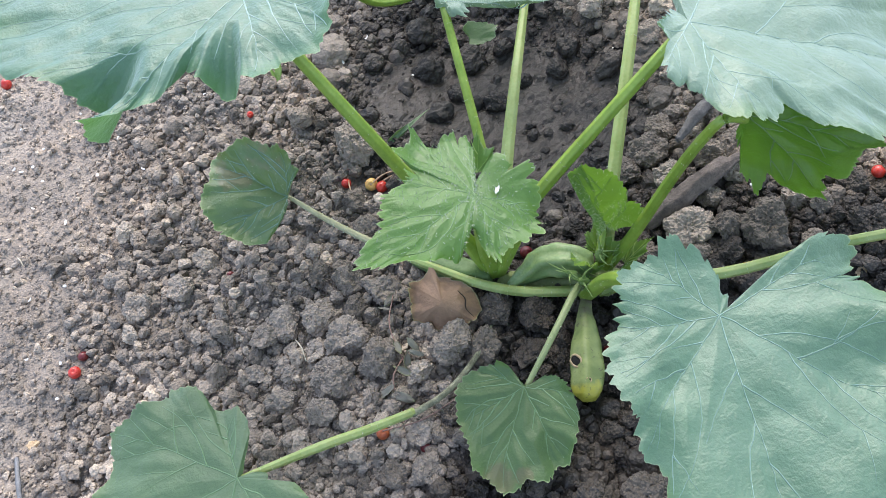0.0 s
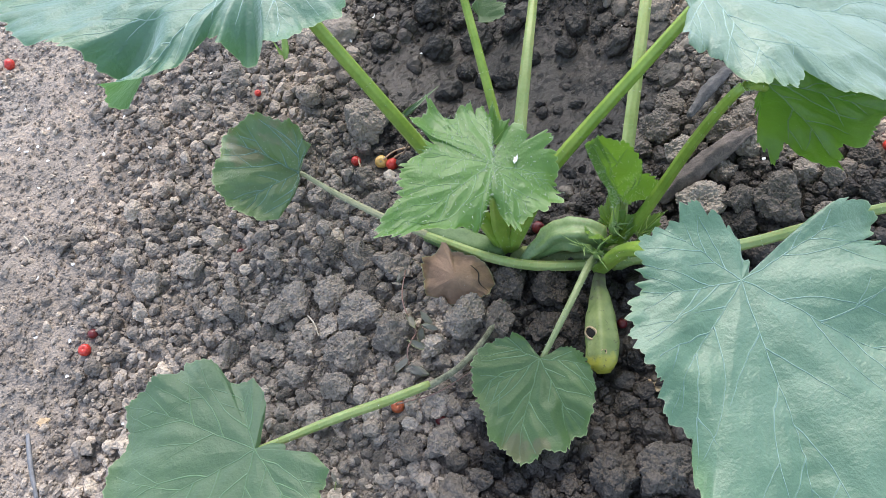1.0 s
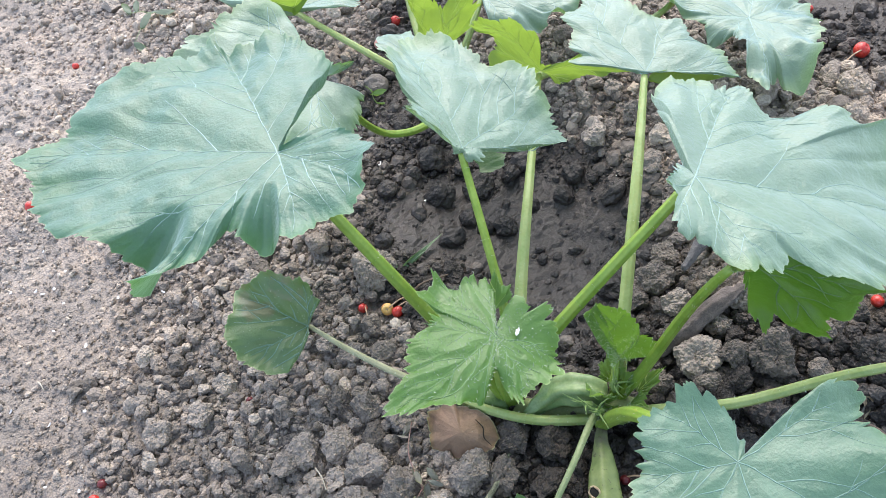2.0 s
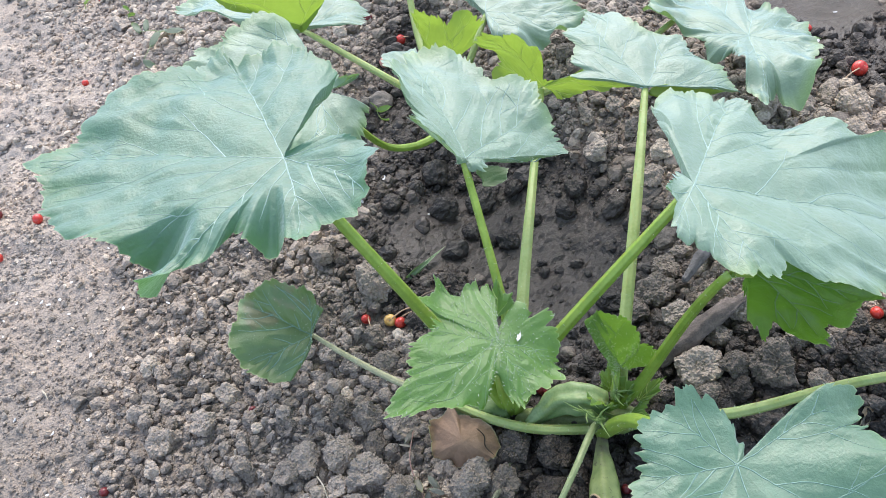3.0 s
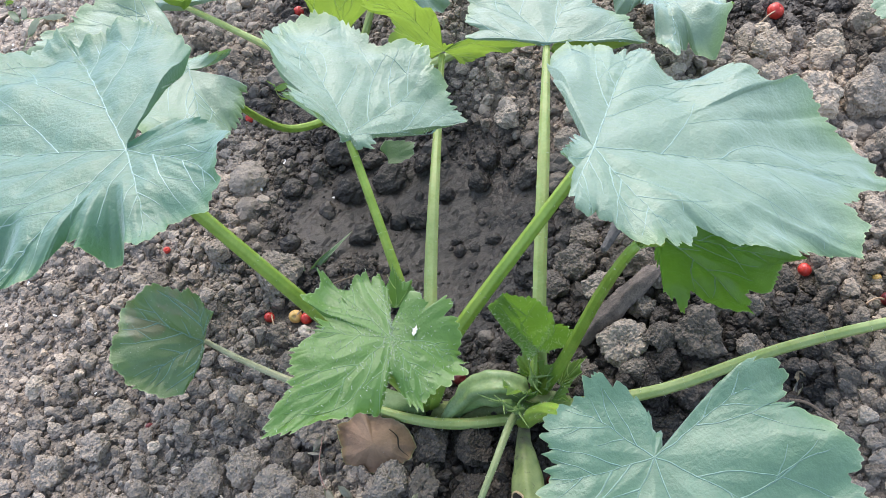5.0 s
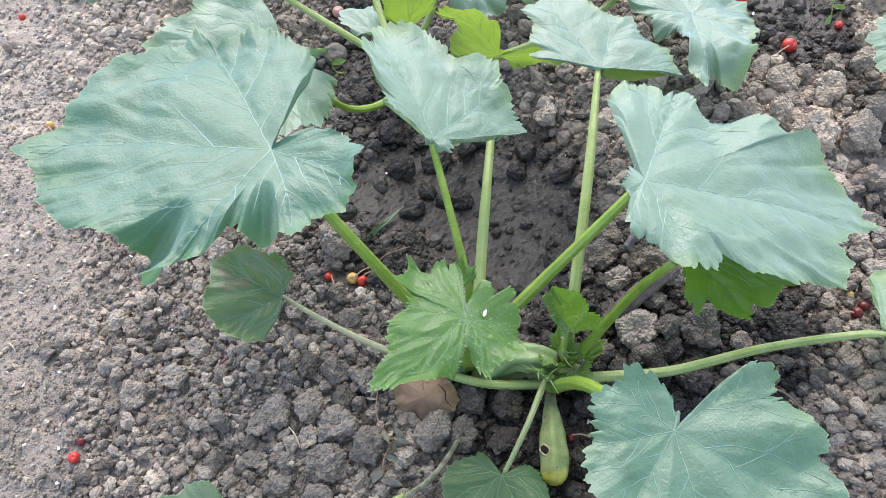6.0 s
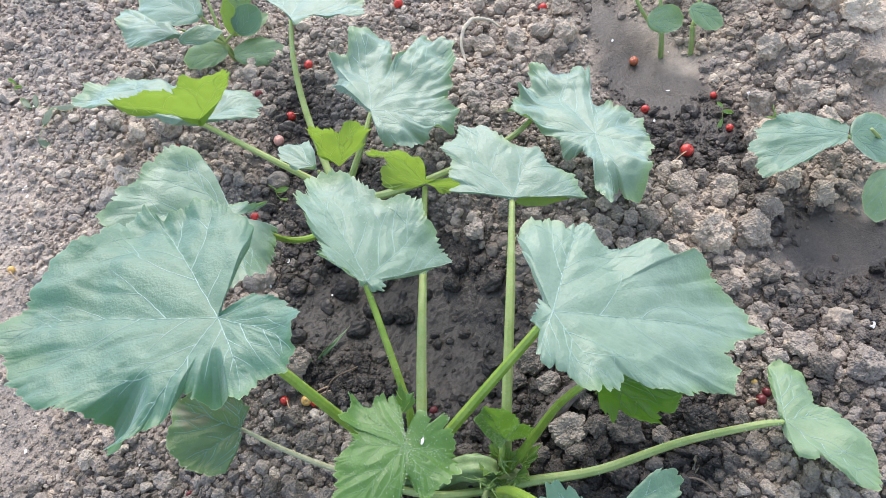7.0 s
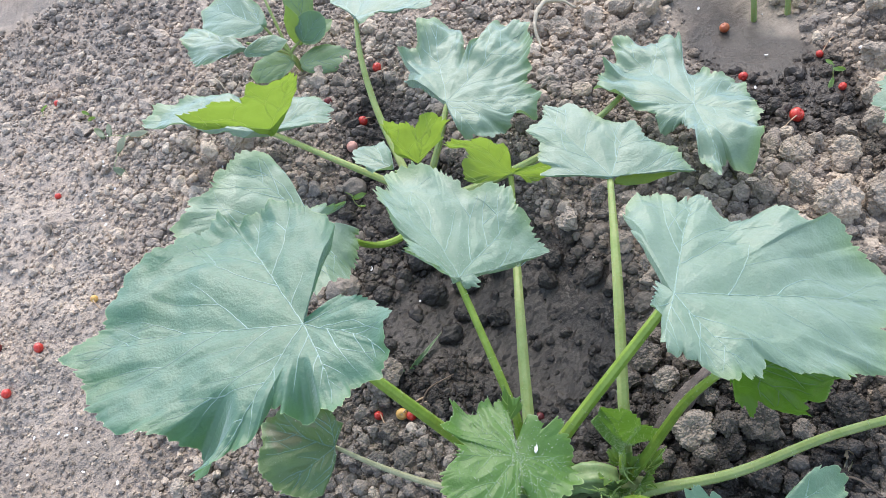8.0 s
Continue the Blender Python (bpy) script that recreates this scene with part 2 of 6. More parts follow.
def soil_material(name, dry_a, dry_b, wet_a, wet_b):
    m, n, l, out = material(name)
    p = n.new("ShaderNodeBsdfPrincipled")
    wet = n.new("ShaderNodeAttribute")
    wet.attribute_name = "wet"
    tone = n.new("ShaderNodeAttribute")
    tone.attribute_name = "tone"
    big, grain = tex_noise(n, l, 14, 5), tex_noise(n, l, 260, 6, 0.7)
    fac = math_node(n, l, "ADD", math_node(n, l, "MULTIPLY", big, 0.65), math_node(n, l, "MULTIPLY", grain, 0.35))
    fac = math_node(n, l, "ADD", fac, tone.outputs["Fac"])
    dry = ramp(n, l, fac, [(0.3, dry_a), (0.72, dry_b), (0.92, (0.57, 0.49, 0.4))])
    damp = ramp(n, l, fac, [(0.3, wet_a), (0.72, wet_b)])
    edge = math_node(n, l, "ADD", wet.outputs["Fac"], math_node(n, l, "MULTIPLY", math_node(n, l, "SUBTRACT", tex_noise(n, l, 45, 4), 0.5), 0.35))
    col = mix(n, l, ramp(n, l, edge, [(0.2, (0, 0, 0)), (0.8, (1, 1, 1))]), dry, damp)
    tc = n.new("ShaderNodeTexCoord")
    vor = n.new("ShaderNodeTexVoronoi")
    vor.inputs["Scale"].default_value = 330
    l.new(tc.outputs["Object"], vor.inputs["Vector"])
    bw = n.new("ShaderNodeRGBToBW")
    l.new(vor.outputs["Color"], bw.inputs[0])
    col = mix(n, l, 1.0, col, ramp(n, l, bw.outputs[0], [(0.15, (0.9, 0.9, 0.9)), (0.85, (1.08, 1.08, 1.08))]), "MULTIPLY")
    col = mix(n, l, 1.0, col, ramp(n, l, tex_noise(n, l, 7, 4), [(0.35, (1.0, 1.0, 1.0)), (0.65, (1.045, 0.99, 0.94))]), "MULTIPLY")
    warm = n.new("ShaderNodeAttribute")
    warm.attribute_name = "warm"
    col = mix(n, l, warm.outputs["Fac"], col, mix(n, l, 1.0, col, (1.08, 1.05, 0.985), "MULTIPLY"))
    specks = ramp(n, l, tex_noise(n, l, 420, 2), [(0.7, (0, 0, 0)), (0.76, (1, 1, 1))])
    col = mix(n, l, math_node(n, l, "MULTIPLY", specks, 0.35), col, (0.42, 0.37, 0.31))
    l.new(col, p.inputs["Base Color"])
    slick = n.new("ShaderNodeAttribute")
    slick.attribute_name = "mud"
    gloss = math_node(n, l, "SUBTRACT", 1.0, math_node(n, l, "MULTIPLY", slick.outputs["Fac"], 0.35))
    l.new(math_node(n, l, "MULTIPLY", ramp(n, l, edge, [(0.3, (0.95,) * 3), (1.0, (0.43,) * 3)]), gloss), p.inputs["Roughness"])
    p.inputs["Specular IOR Level"].default_value = 0.35
    # crumbs stuck to the surface, at two sizes
    coarse = n.new("ShaderNodeTexVoronoi")
    coarse.inputs["Scale"].default_value = 150
    l.new(tc.outputs["Object"], coarse.inputs["Vector"])
    rugged = math_node(n, l, "SUBTRACT", 0.75, math_node(n, l, "MULTIPLY", slick.outputs["Fac"], 0.5))
    b0 = bumped(n, l, math_node(n, l, "SUBTRACT", 1.0, coarse.outputs["Distance"]), rugged, 0.0030)
    b1 = bumped(n, l, math_node(n, l, "SUBTRACT", 1.0, vor.outputs["Distance"]), rugged, 0.0026, b0)
    b2 = bumped(n, l, tex_noise(n, l, 600, 4, 0.7), 0.8, 0.0009, b1)
    l.new(b2, p.inputs["Normal"])
    l.new(p.outputs[0], out.inputs[0])
    return m


def leaf_material(name, dark, pale, through_col, through=0.35, gloss=0.5, sheen=0.35, dry=None, shine=0.6):
    m, n, l, out = material(name)
    p = n.new("ShaderNodeBsdfPrincipled")
    tr = n.new("ShaderNodeBsdfTranslucent")
    mx = n.new("ShaderNodeMixShader")
    big, fine = tex_noise(n, l, 22, 4), tex_noise(n, l, 170, 5, 0.65)
    fac = math_node(n, l, "ADD", math_node(n, l, "MULTIPLY", big, 0.65), math_node(n, l, "MULTIPLY", fine, 0.35))
    col = ramp(n, l, fac, [(0.33, dark), (0.66, pale)])
    if dry:
        col = mix(n, l, ramp(n, l, tex_noise(n, l, 17, 4), [(0.56, (0, 0, 0)), (0.66, (1, 1, 1))]), col, dry)
    col = mix(n, l, ramp(n, l, tex_noise(n, l, 9, 3), [(0.45, (0, 0, 0)), (0.75, (0.8, 0.8, 0.8))]), col, mix(n, l, 1.0, col, (0.86, 0.94, 0.8), "MULTIPLY"))
    spot_mark = n.new("ShaderNodeAttribute")
    spot_mark.attribute_name = "spot"
    spotted = math_node(n, l, "ADD", spot_mark.outputs["Fac"], math_node(n, l, "MULTIPLY", math_node(n, l, "SUBTRACT", tex_noise(n, l, 110, 4), 0.5), 1.1))
    col = mix(n, l, ramp(n, l, spotted, [(0.55, (0, 0, 0)), (0.85, (0.6, 0.6, 0.6))]), col, (0.15, 0.12, 0.06))
    # the fine net of veinlets
    tc = n.new("ShaderNodeTexCoord")
    net = n.new("ShaderNodeTexVoronoi")
    net.feature = "DISTANCE_TO_EDGE"
    net.inputs["Scale"].default_value = 105
    warp = n.new("ShaderNodeMix")
    warp.data_type = "VECTOR"
    warp.inputs[0].default_value = 0.012
    nz = n.new("ShaderNodeTexNoise")
    nz.inputs["Scale"].default_value = 70
    l.new(tc.outputs["Object"], nz.inputs["Vector"])
    l.new(tc.outputs["Object"], warp.inputs[4])
    l.new(nz.outputs["Color"], warp.inputs[5])
    l.new(warp.outputs[1], net.inputs["Vector"])
    ridge = ramp(n, l, net.outputs["Distance"], [(0.0, (0, 0, 0)), (0.28, (1, 1, 1))])
    col = mix(n, l, 1.0, col, ramp(n, l, ridge, [(0.0, (1.07, 1.06, 1.05)), (0.5, (0.98, 0.985, 0.985))]), "MULTIPLY")
    # the pale hem of the margin
    hem = n.new("ShaderNodeAttribute")
    hem.attribute_name = "hem"
    col = mix(n, l, math_node(n, l, "MULTIPLY", ramp(n, l, hem.outputs["Fac"], [(0.62, (0, 0, 0)), (0.95, (1, 1, 1))]), 0.55), col, (0.42, 0.52, 0.32))
    fresh = n.new("ShaderNodeAttribute")
    fresh.attribute_name = "margin"
    col = mix(n, l, math_node(n, l, "MULTIPLY", fresh.outputs["Fac"], 0.75), col, mix(n, l, 1.0, col, (1.0, 1.05, 0.6), "MULTIPLY"))
    hairs = ramp(n, l, tex_noise(n, l, 620, 2), [(0.735, (0, 0, 0)), (0.76, (1, 1, 1))])
    col = mix(n, l, math_node(n, l, "MULTIPLY", hairs, 0.45), col, (0.5, 0.58, 0.5))
    l.new(col, p.inputs["Base Color"])
    l.new(ramp(n, l, fine, [(0.3, (gloss - 0.08,) * 3), (0.7, (gloss + 0.1,) * 3)]), p.inputs["Roughness"])
    p.inputs["Specular IOR Level"].default_value = shine
    l.new(math_node(n, l, "MULTIPLY", math_node(n, l, "SUBTRACT", 1.0, math_node(n, l, "MULTIPLY", fresh.outputs["Fac"], 0.6)), sheen), p.inputs["Sheen Weight"])
    p.inputs["Sheen Roughness"].default_value = 0.45
    p.inputs["Sheen Tint"].default_value = (0.78, 0.96, 1.0, 1)
    l.new(mix(n, l, fac, tuple(0.85 * c for c in through_col), through_col), tr.inputs["Color"])
    b1 = bumped(n, l, tex_noise(n, l, 34, 3, 0.5), 0.2, 0.004)
    b2 = bumped(n, l, tex_noise(n, l, 420, 4), 0.6, 0.0011, b1)
    b3 = bumped(n, l, ridge, 0.14, 0.0010, b2)
    l.new(b3, p.inputs["Normal"])
    l.new(b1, tr.inputs["Normal"])
    mx.inputs[0].default_value = through
    l.new(p.outputs[0], mx.inputs[1])
    l.new(tr.outputs[0], mx.inputs[2])
    l.new(mx.outputs[0], out.inputs[0])
    return m


def plain_material(name, a, b, rough=0.6, scale=60, bump=0.3, dist=0.001, spec=0.5, sss=0.0, sheen=0.0):
    m, n, l, out = material(name)
    p = n.new("ShaderNodeBsdfPrincipled")
    f = tex_noise(n, l, scale, 5)
    fine = tex_noise(n, l, scale * 7, 4)
    fac = math_node(n, l, "ADD", math_node(n, l, "MULTIPLY", f, 0.65), math_node(n, l, "MULTIPLY", fine, 0.35))
    l.new(ramp(n, l, fac, [(0.35, a), (0.65, b)]), p.inputs["Base Color"])
    p.inputs["Roughness"].default_value, p.inputs["Specular IOR Level"].default_value = rough, spec
    if sheen:
        p.inputs["Sheen Weight"].default_value, p.inputs["Sheen Roughness"].default_value, p.inputs["Sheen Tint"].default_value = sheen, 0.45, (0.7, 0.95, 1.0, 1)
    if sss:
        p.inputs["Subsurface Weight"].default_value, p.inputs["Subsurface Scale"].default_value = sss, 0.004
    l.new(bumped(n, l, fac, bump, dist), p.inputs["Normal"])
    l.new(p.outputs[0], out.inputs[0])
    return m


def spoilt_material(name):
    """A green skin with dark scratches that rots to yellow towards its end."""
    m, n, l, out = material(name)
    p = n.new("ShaderNodeBsdfPrincipled")
    along = n.new("ShaderNodeAttribute")
    along.attribute_name = "along"
    wob = math_node(n, l, "MULTIPLY", math_node(n, l, "SUBTRACT", tex_noise(n, l, 90, 4), 0.5), 0.45)
    fac = math_node(n, l, "ADD", along.outputs["Fac"], wob)
    green = ramp(n, l, tex_noise(n, l, 60, 5), [(0.35, (0.14, 0.19, 0.055)), (0.65, (0.25, 0.30, 0.10))])
    neck = mix(n, l, ramp(n, l, fac, [(0.12, (1, 1, 1)), (0.3, (0, 0, 0))]), green, (0.13, 0.115, 0.085))
    col = mix(n, l, ramp(n, l, fac, [(0.76, (0, 0, 0)), (0.9, (1, 1, 1))]), neck, (0.38, 0.36, 0.05))
    col = mix(n, l, ramp(n, l, tex_noise(n, l, 210, 3), [(0.62, (0, 0, 0)), (0.68, (0.8, 0.8, 0.8))]), col, (0.07, 0.065, 0.03))
    l.new(col, p.inputs["Base Color"])
    p.inputs["Roughness"].default_value = 0.45
    l.new(bumped(n, l, tex_noise(n, l, 140, 5), 0.4, 0.0012), p.inputs["Normal"])
    l.new(p.outputs[0], out.inputs[0])
    return m


FRUIT_SPOILT = spoilt_material("courgette_spoilt")
SOIL = soil_material("soil", (0.122, 0.106, 0.090), (0.378, 0.328, 0.278), (0.015, 0.0128, 0.011), (0.082, 0.070, 0.060))
LEAF = leaf_material("courgette_leaf", (0.065, 0.155, 0.08), (0.105, 0.21, 0.125), (0.2, 0.40, 0.045), through=0.22, gloss=0.42, sheen=0.75, shine=1.0)
LEAF_MID = leaf_material("broad_leaf", (0.045, 0.135, 0.07), (0.075, 0.185, 0.115), (0.18, 0.42, 0.06), through=0.25, gloss=0.42, sheen=0.7, shine=1.0)
# green leaf whose base colour is lifted to carry the sky's whitish reflection
LEAF_SKY_SHEEN = leaf_material("courgette_leaf_sky_sheen", (0.125, 0.215, 0.13), (0.18, 0.275, 0.188), (0.26, 0.44, 0.07), through=0.22, gloss=0.4, sheen=1.0, shine=1.0)
LEAF_OLD = leaf_material("old_leaf", (0.052, 0.118, 0.028), (0.085, 0.16, 0.043), (0.16, 0.28, 0.04), through=0.22, gloss=0.44, sheen=0.12, shine=0.8)
LEAF_DULL = leaf_material("dull_leaf", (0.065, 0.138, 0.05), (0.1, 0.18, 0.075), (0.18, 0.3, 0.05), through=0.22, gloss=0.44, sheen=0.25, shine=0.9)
LEAF_SICK = leaf_material("mildewed_leaf", (0.055, 0.13, 0.035), (0.09, 0.17, 0.055), (0.2, 0.3, 0.05), through=0.2, gloss=0.45, sheen=0.15, dry=(0.16, 0.13, 0.07), shine=1.0)
LEAF_DEAD = leaf_material("dead_leaf", (0.19, 0.105, 0.06), (0.34, 0.215, 0.14), (0.3, 0.18, 0.09), through=0.12, gloss=0.65, sheen=0.05, dry=(0.11, 0.06, 0.035))
# leaf hanging under another, with that leaf's shade put into its darker green
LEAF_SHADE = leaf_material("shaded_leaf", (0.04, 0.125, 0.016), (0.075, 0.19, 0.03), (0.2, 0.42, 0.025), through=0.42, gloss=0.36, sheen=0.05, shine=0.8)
LEAF_FRESH = leaf_material("fresh_leaf", (0.065, 0.165, 0.022), (0.105, 0.22, 0.042), (0.22, 0.42, 0.03), through=0.3, gloss=0.4, sheen=0.12, shine=0.75)
LEAF_CROWN = leaf_material("crown_leaf", (0.105, 0.205, 0.045), (0.2, 0.31, 0.1), (0.3, 0.48, 0.06), through=0.38, gloss=0.5, sheen=0.2)
LEAF_UNDER = leaf_material("leaf_underside", (0.12, 0.215, 0.04), (0.18, 0.285, 0.065), (0.29, 0.43, 0.05), through=0.5, gloss=0.55, sheen=0.15)
LEAF_LIME = leaf_material("lime_leaf", (0.13, 0.24, 0.10), (0.18, 0.29, 0.14), (0.3, 0.46, 0.07), through=0.28, gloss=0.42, sheen=0.7, shine=1.0)
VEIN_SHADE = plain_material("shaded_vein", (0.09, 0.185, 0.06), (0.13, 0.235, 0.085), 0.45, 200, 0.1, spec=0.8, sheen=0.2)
VEIN_UNDER = plain_material("underside_vein", (0.42, 0.55, 0.14), (0.55, 0.66, 0.24), 0.5, 200, 0.2)
VEIN = plain_material("leaf_vein", (0.072, 0.168, 0.09), (0.112, 0.22, 0.13), 0.42, 200, 0.1, spec=1.0, sheen=0.75)
VEIN_PALE = plain_material("pale_leaf_vein", (0.17, 0.28, 0.185), (0.23, 0.345, 0.24), 0.42, 200, 0.1, spec=1.0, sheen=1.0)
VEIN_YOUNG = plain_material("young_vein", (0.11, 0.225, 0.055), (0.16, 0.28, 0.09), 0.42, 200, 0.1, spec=0.8, sheen=0.2)
VEIN_DEAD = plain_material("dead_vein", (0.12, 0.07, 0.04), (0.2, 0.12, 0.07), 0.7, 200, 0.2)
STALK = plain_material("petiole_green", (0.15, 0.25, 0.025), (0.25, 0.36, 0.06), 0.38, 45, 0.3, sss=0.1)
STALK_PALE = plain_material("petiole_pale", (0.23, 0.31, 0.08), (0.35, 0.42, 0.16), 0.45, 45, 0.3, sss=0.15)
STEM = plain_material("main_stem", (0.12, 0.155, 0.045), (0.23, 0.27, 0.09), 0.6, 70, 0.4)
STALK_DIM = plain_material("petiole_dull", (0.19, 0.25, 0.10), (0.29, 0.34, 0.17), 0.55, 45, 0.3)
STALK_GREY = plain_material("petiole_grey", (0.27, 0.27, 0.15), (0.42, 0.41, 0.26), 0.8, 60, 0.3, spec=0.2)
STALK_DEAD = plain_material("petiole_withered", (0.05, 0.055, 0.03), (0.36, 0.36, 0.24), 0.8, 75, 0.9)
BRISTLE = plain_material("bristle", (0.45, 0.52, 0.38), (0.6, 0.65, 0.5), 0.5, 80, 0.1)
FRUIT = plain_material("courgette_skin", (0.10, 0.18, 0.055), (0.24, 0.32, 0.14), 0.42, 55, 0.25, sss=0.1)
FRUIT_DARK = plain_material("courgette_dark", (0.06, 0.12, 0.03), (0.16, 0.24, 0.09), 0.55, 90, 0.2)
BUD = plain_material("bud_green", (0.12, 0.2, 0.05), (0.26, 0.36, 0.13), 0.55, 130, 0.5)
# near-black that stands in for shade inside holes and splits
HOLE = plain_material("gap_shade", (0.01, 0.008, 0.006), (0.03, 0.024, 0.018), 0.9, 90, 0.3)
CHERRY = plain_material("cherry_red", (0.42, 0.025, 0.018), (0.62, 0.06, 0.04), 0.28, 90, 0.05, sss=0.1)
CHERRY_DARK = plain_material("cherry_dark", (0.08, 0.01, 0.012), (0.17, 0.02, 0.02), 0.35, 90, 0.1)
CHERRY_YELLOW = plain_material("cherry_yellow", (0.55, 0.32, 0.07), (0.68, 0.42, 0.14), 0.35, 90, 0.05, sss=0.1)
CHERRY_ORANGE = plain_material("cherry_orange", (0.36, 0.07, 0.025), (0.52, 0.16, 0.06), 0.3, 90, 0.05, sss=0.1)
CHERRY_PINK = plain_material("cherry_pink", (0.42, 0.19, 0.15), (0.58, 0.32, 0.26), 0.5, 90, 0.2)
CSTALK = plain_material("cherry_stalk", (0.36, 0.22, 0.13), (0.55, 0.40, 0.26), 0.6, 120, 0.2)
CHAR = plain_material("charred_wood", (0.05, 0.042, 0.038), (0.18, 0.145, 0.125), 0.8, 70, 0.9, 0.004)
CHARGREY = plain_material("weathered_wood", (0.06, 0.057, 0.056), (0.19, 0.175, 0.165), 0.7, 60, 0.9, 0.003)
TWIG = plain_material("twig_brown", (0.09, 0.06, 0.04), (0.24, 0.17, 0.12), 0.8, 90, 0.5)
GREYWOOD = plain_material("grey_wood", (0.11, 0.11, 0.115), (0.24, 0.24, 0.245), 0.75, 90, 0.5)
STRAW = plain_material("straw", (0.36, 0.31, 0.22), (0.56, 0.50, 0.39), 0.7, 90, 0.3)
HUSK = plain_material("husk", (0.40, 0.27, 0.15), (0.58, 0.44, 0.28), 0.6, 90, 0.3)
PETAL = plain_material("white_petal", (0.62, 0.60, 0.57), (0.8, 0.79, 0.77), 0.6, 90, 0.1)
WEED = leaf_material("weed_leaf", (0.19, 0.17, 0.145), (0.31, 0.29, 0.25), (0.2, 0.2, 0.1), gloss=0.55, sheen=0.1)
WILTED = leaf_material("wilted_leaf", (0.13, 0.17, 0.12), (0.22, 0.26, 0.19), (0.2, 0.3, 0.1), gloss=0.6, sheen=0.1)
SPROUT = leaf_material("sprout_leaf", (0.14, 0.27, 0.06), (0.22, 0.36, 0.1), (0.3, 0.45, 0.06), gloss=0.5, sheen=0.1)
COTYLEDON = leaf_material("cotyledon", (0.15, 0.25, 0.13), (0.24, 0.36, 0.2), (0.25, 0.4, 0.08), gloss=0.45)
WEEDSTEM = plain_material("weed_stem", (0.20, 0.11, 0.09), (0.34, 0.22, 0.17), 0.6, 90, 0.2)

# ---------------------------------------------------------------- ground
def axis(lo, hi, step, far):
    a = list(np.arange(lo, hi, step))
    s = step
    while a[-1] < far:
        s *= 1.05 if a[-1] < hi + 1.2 else 1.35
        a.append(a[-1] + s)
    s = step
    b = [a[0]]
    while b[-1] > -far:
        s *= 1.08 if b[-1] > lo - 0.8 else 1.35
        b.append(b[-1] - s)
    return np.array(b[:0:-1] + a)


gx, gy = axis(-0.75, 1.15, 0.0055, 60), axis(0.27, 1.7, 0.0055, 60)
X, Y = np.meshgrid(gx, gy, indexing="ij")
Z = ground_z(X.ravel(), Y.ravel()) + (1 - puddle(X.ravel(), Y.ravel())) * np.random.default_rng(3).normal(0, 0.0006, X.size)
ii, jj = np.meshgrid(np.arange(len(gx) - 1), np.arange(len(gy) - 1), indexing="ij")
k = ii * len(gy) + jj
quads = np.stack([k, k + len(gy), k + len(gy) + 1, k + 1], -1).reshape(-1, 4)
# the sheet's tone is lowered a little to paint shade between the clods
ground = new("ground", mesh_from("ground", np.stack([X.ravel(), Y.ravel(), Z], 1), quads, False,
                                 {"wet": wetness(X.ravel(), Y.ravel()), "mud": np.maximum(mud(X.ravel(), Y.ravel()), 1.2 * puddle(X.ravel(), Y.ravel())), "warm": warmth(X.ravel(), Y.ravel()), "tone": blobs(X.ravel(), Y.ravel(), PALEST) - 0.03}))
ground.data.materials.append(SOIL)
tagged(ground, "crumbly grey-brown garden soil with dark watered patches", "soil", kind="structure")


# ---------------------------------------------------------------- clods
def clod_shape(level, seed, soft=0.0):
    """A broken clod: a few flat breaks, then lumps and crumbs on its skin."""
    rng = np.random.default_rng(seed)
    v, f = ico(level + 1)
    r = np.ones(len(v))
    for _ in range(6):
        nrm = rng.normal(size=3)
        nrm /= np.linalg.norm(nrm)
        d = v @ nrm
        r = np.minimum(r, np.where(d > 0.05, rng.uniform(0.5 + soft, 0.86 + 0.3 * soft) / np.maximum(d, 0.05), 9))
    rough = 1 - 1.6 * soft
    r = r * (1 + (0.2 * fbm(v * 1.6 + seed, 2, seed) if level else rng.uniform(-0.25, 0.25, len(v))))
    if level > 1:
        r = r + rough * (0.12 * fbm(v * 3.6 + seed, 2, seed + 5) - 0.08 * np.abs(vnoise(v * 5.5 + seed, seed + 7)))
    if level > 2:
        r = r + rough * 0.085 * fbm(v * 11 + seed, 3, seed + 8)
    return v * r[:, None] * np.array([1, rng.uniform(0.7, 1), rng.uniform(0.6, 0.85)]), f


def turn(rng, lean=6.28):
    return np.array(Euler((rng.uniform(-0.5, 0.5) * min(lean, 1.6), rng.uniform(-0.5, 0.5) * min(lean, 1.6), rng.uniform(0, 6.28))).to_matrix())


CLODS = {lv: [clod_shape(lv, 100 * lv + s) for s in range(16)] for lv in (0, 1, 2, 3)}
MUD = {lv: [clod_shape(lv, 100 * lv + s, 0.3) for s in range(10)] for lv in (0, 1, 2, 3)}

# fallen fruit lies free of clods
FREE = [(-0.39, 0.648), (0.678, 0.954), (0.003, 0.779), (-0.009, 0.786), (-0.039, 0.798), (-0.02, 0.79), (0.502, 0.597), (0.55, 0.537), (0.565, 0.546), (0.194, 0.496), (-0.037, 0.469),
        (0.145, 0.633), (0.722, 1.221), (0.674, 1.086), (0.77, 0.979), (0.161, 1.496), (0.096, 1.386), (-0.152, 0.955), (-0.44, 1.238), (-0.541, 1.183), (-0.598, 1.12), (-0.515, 1.566), (0.789, 1.061)]

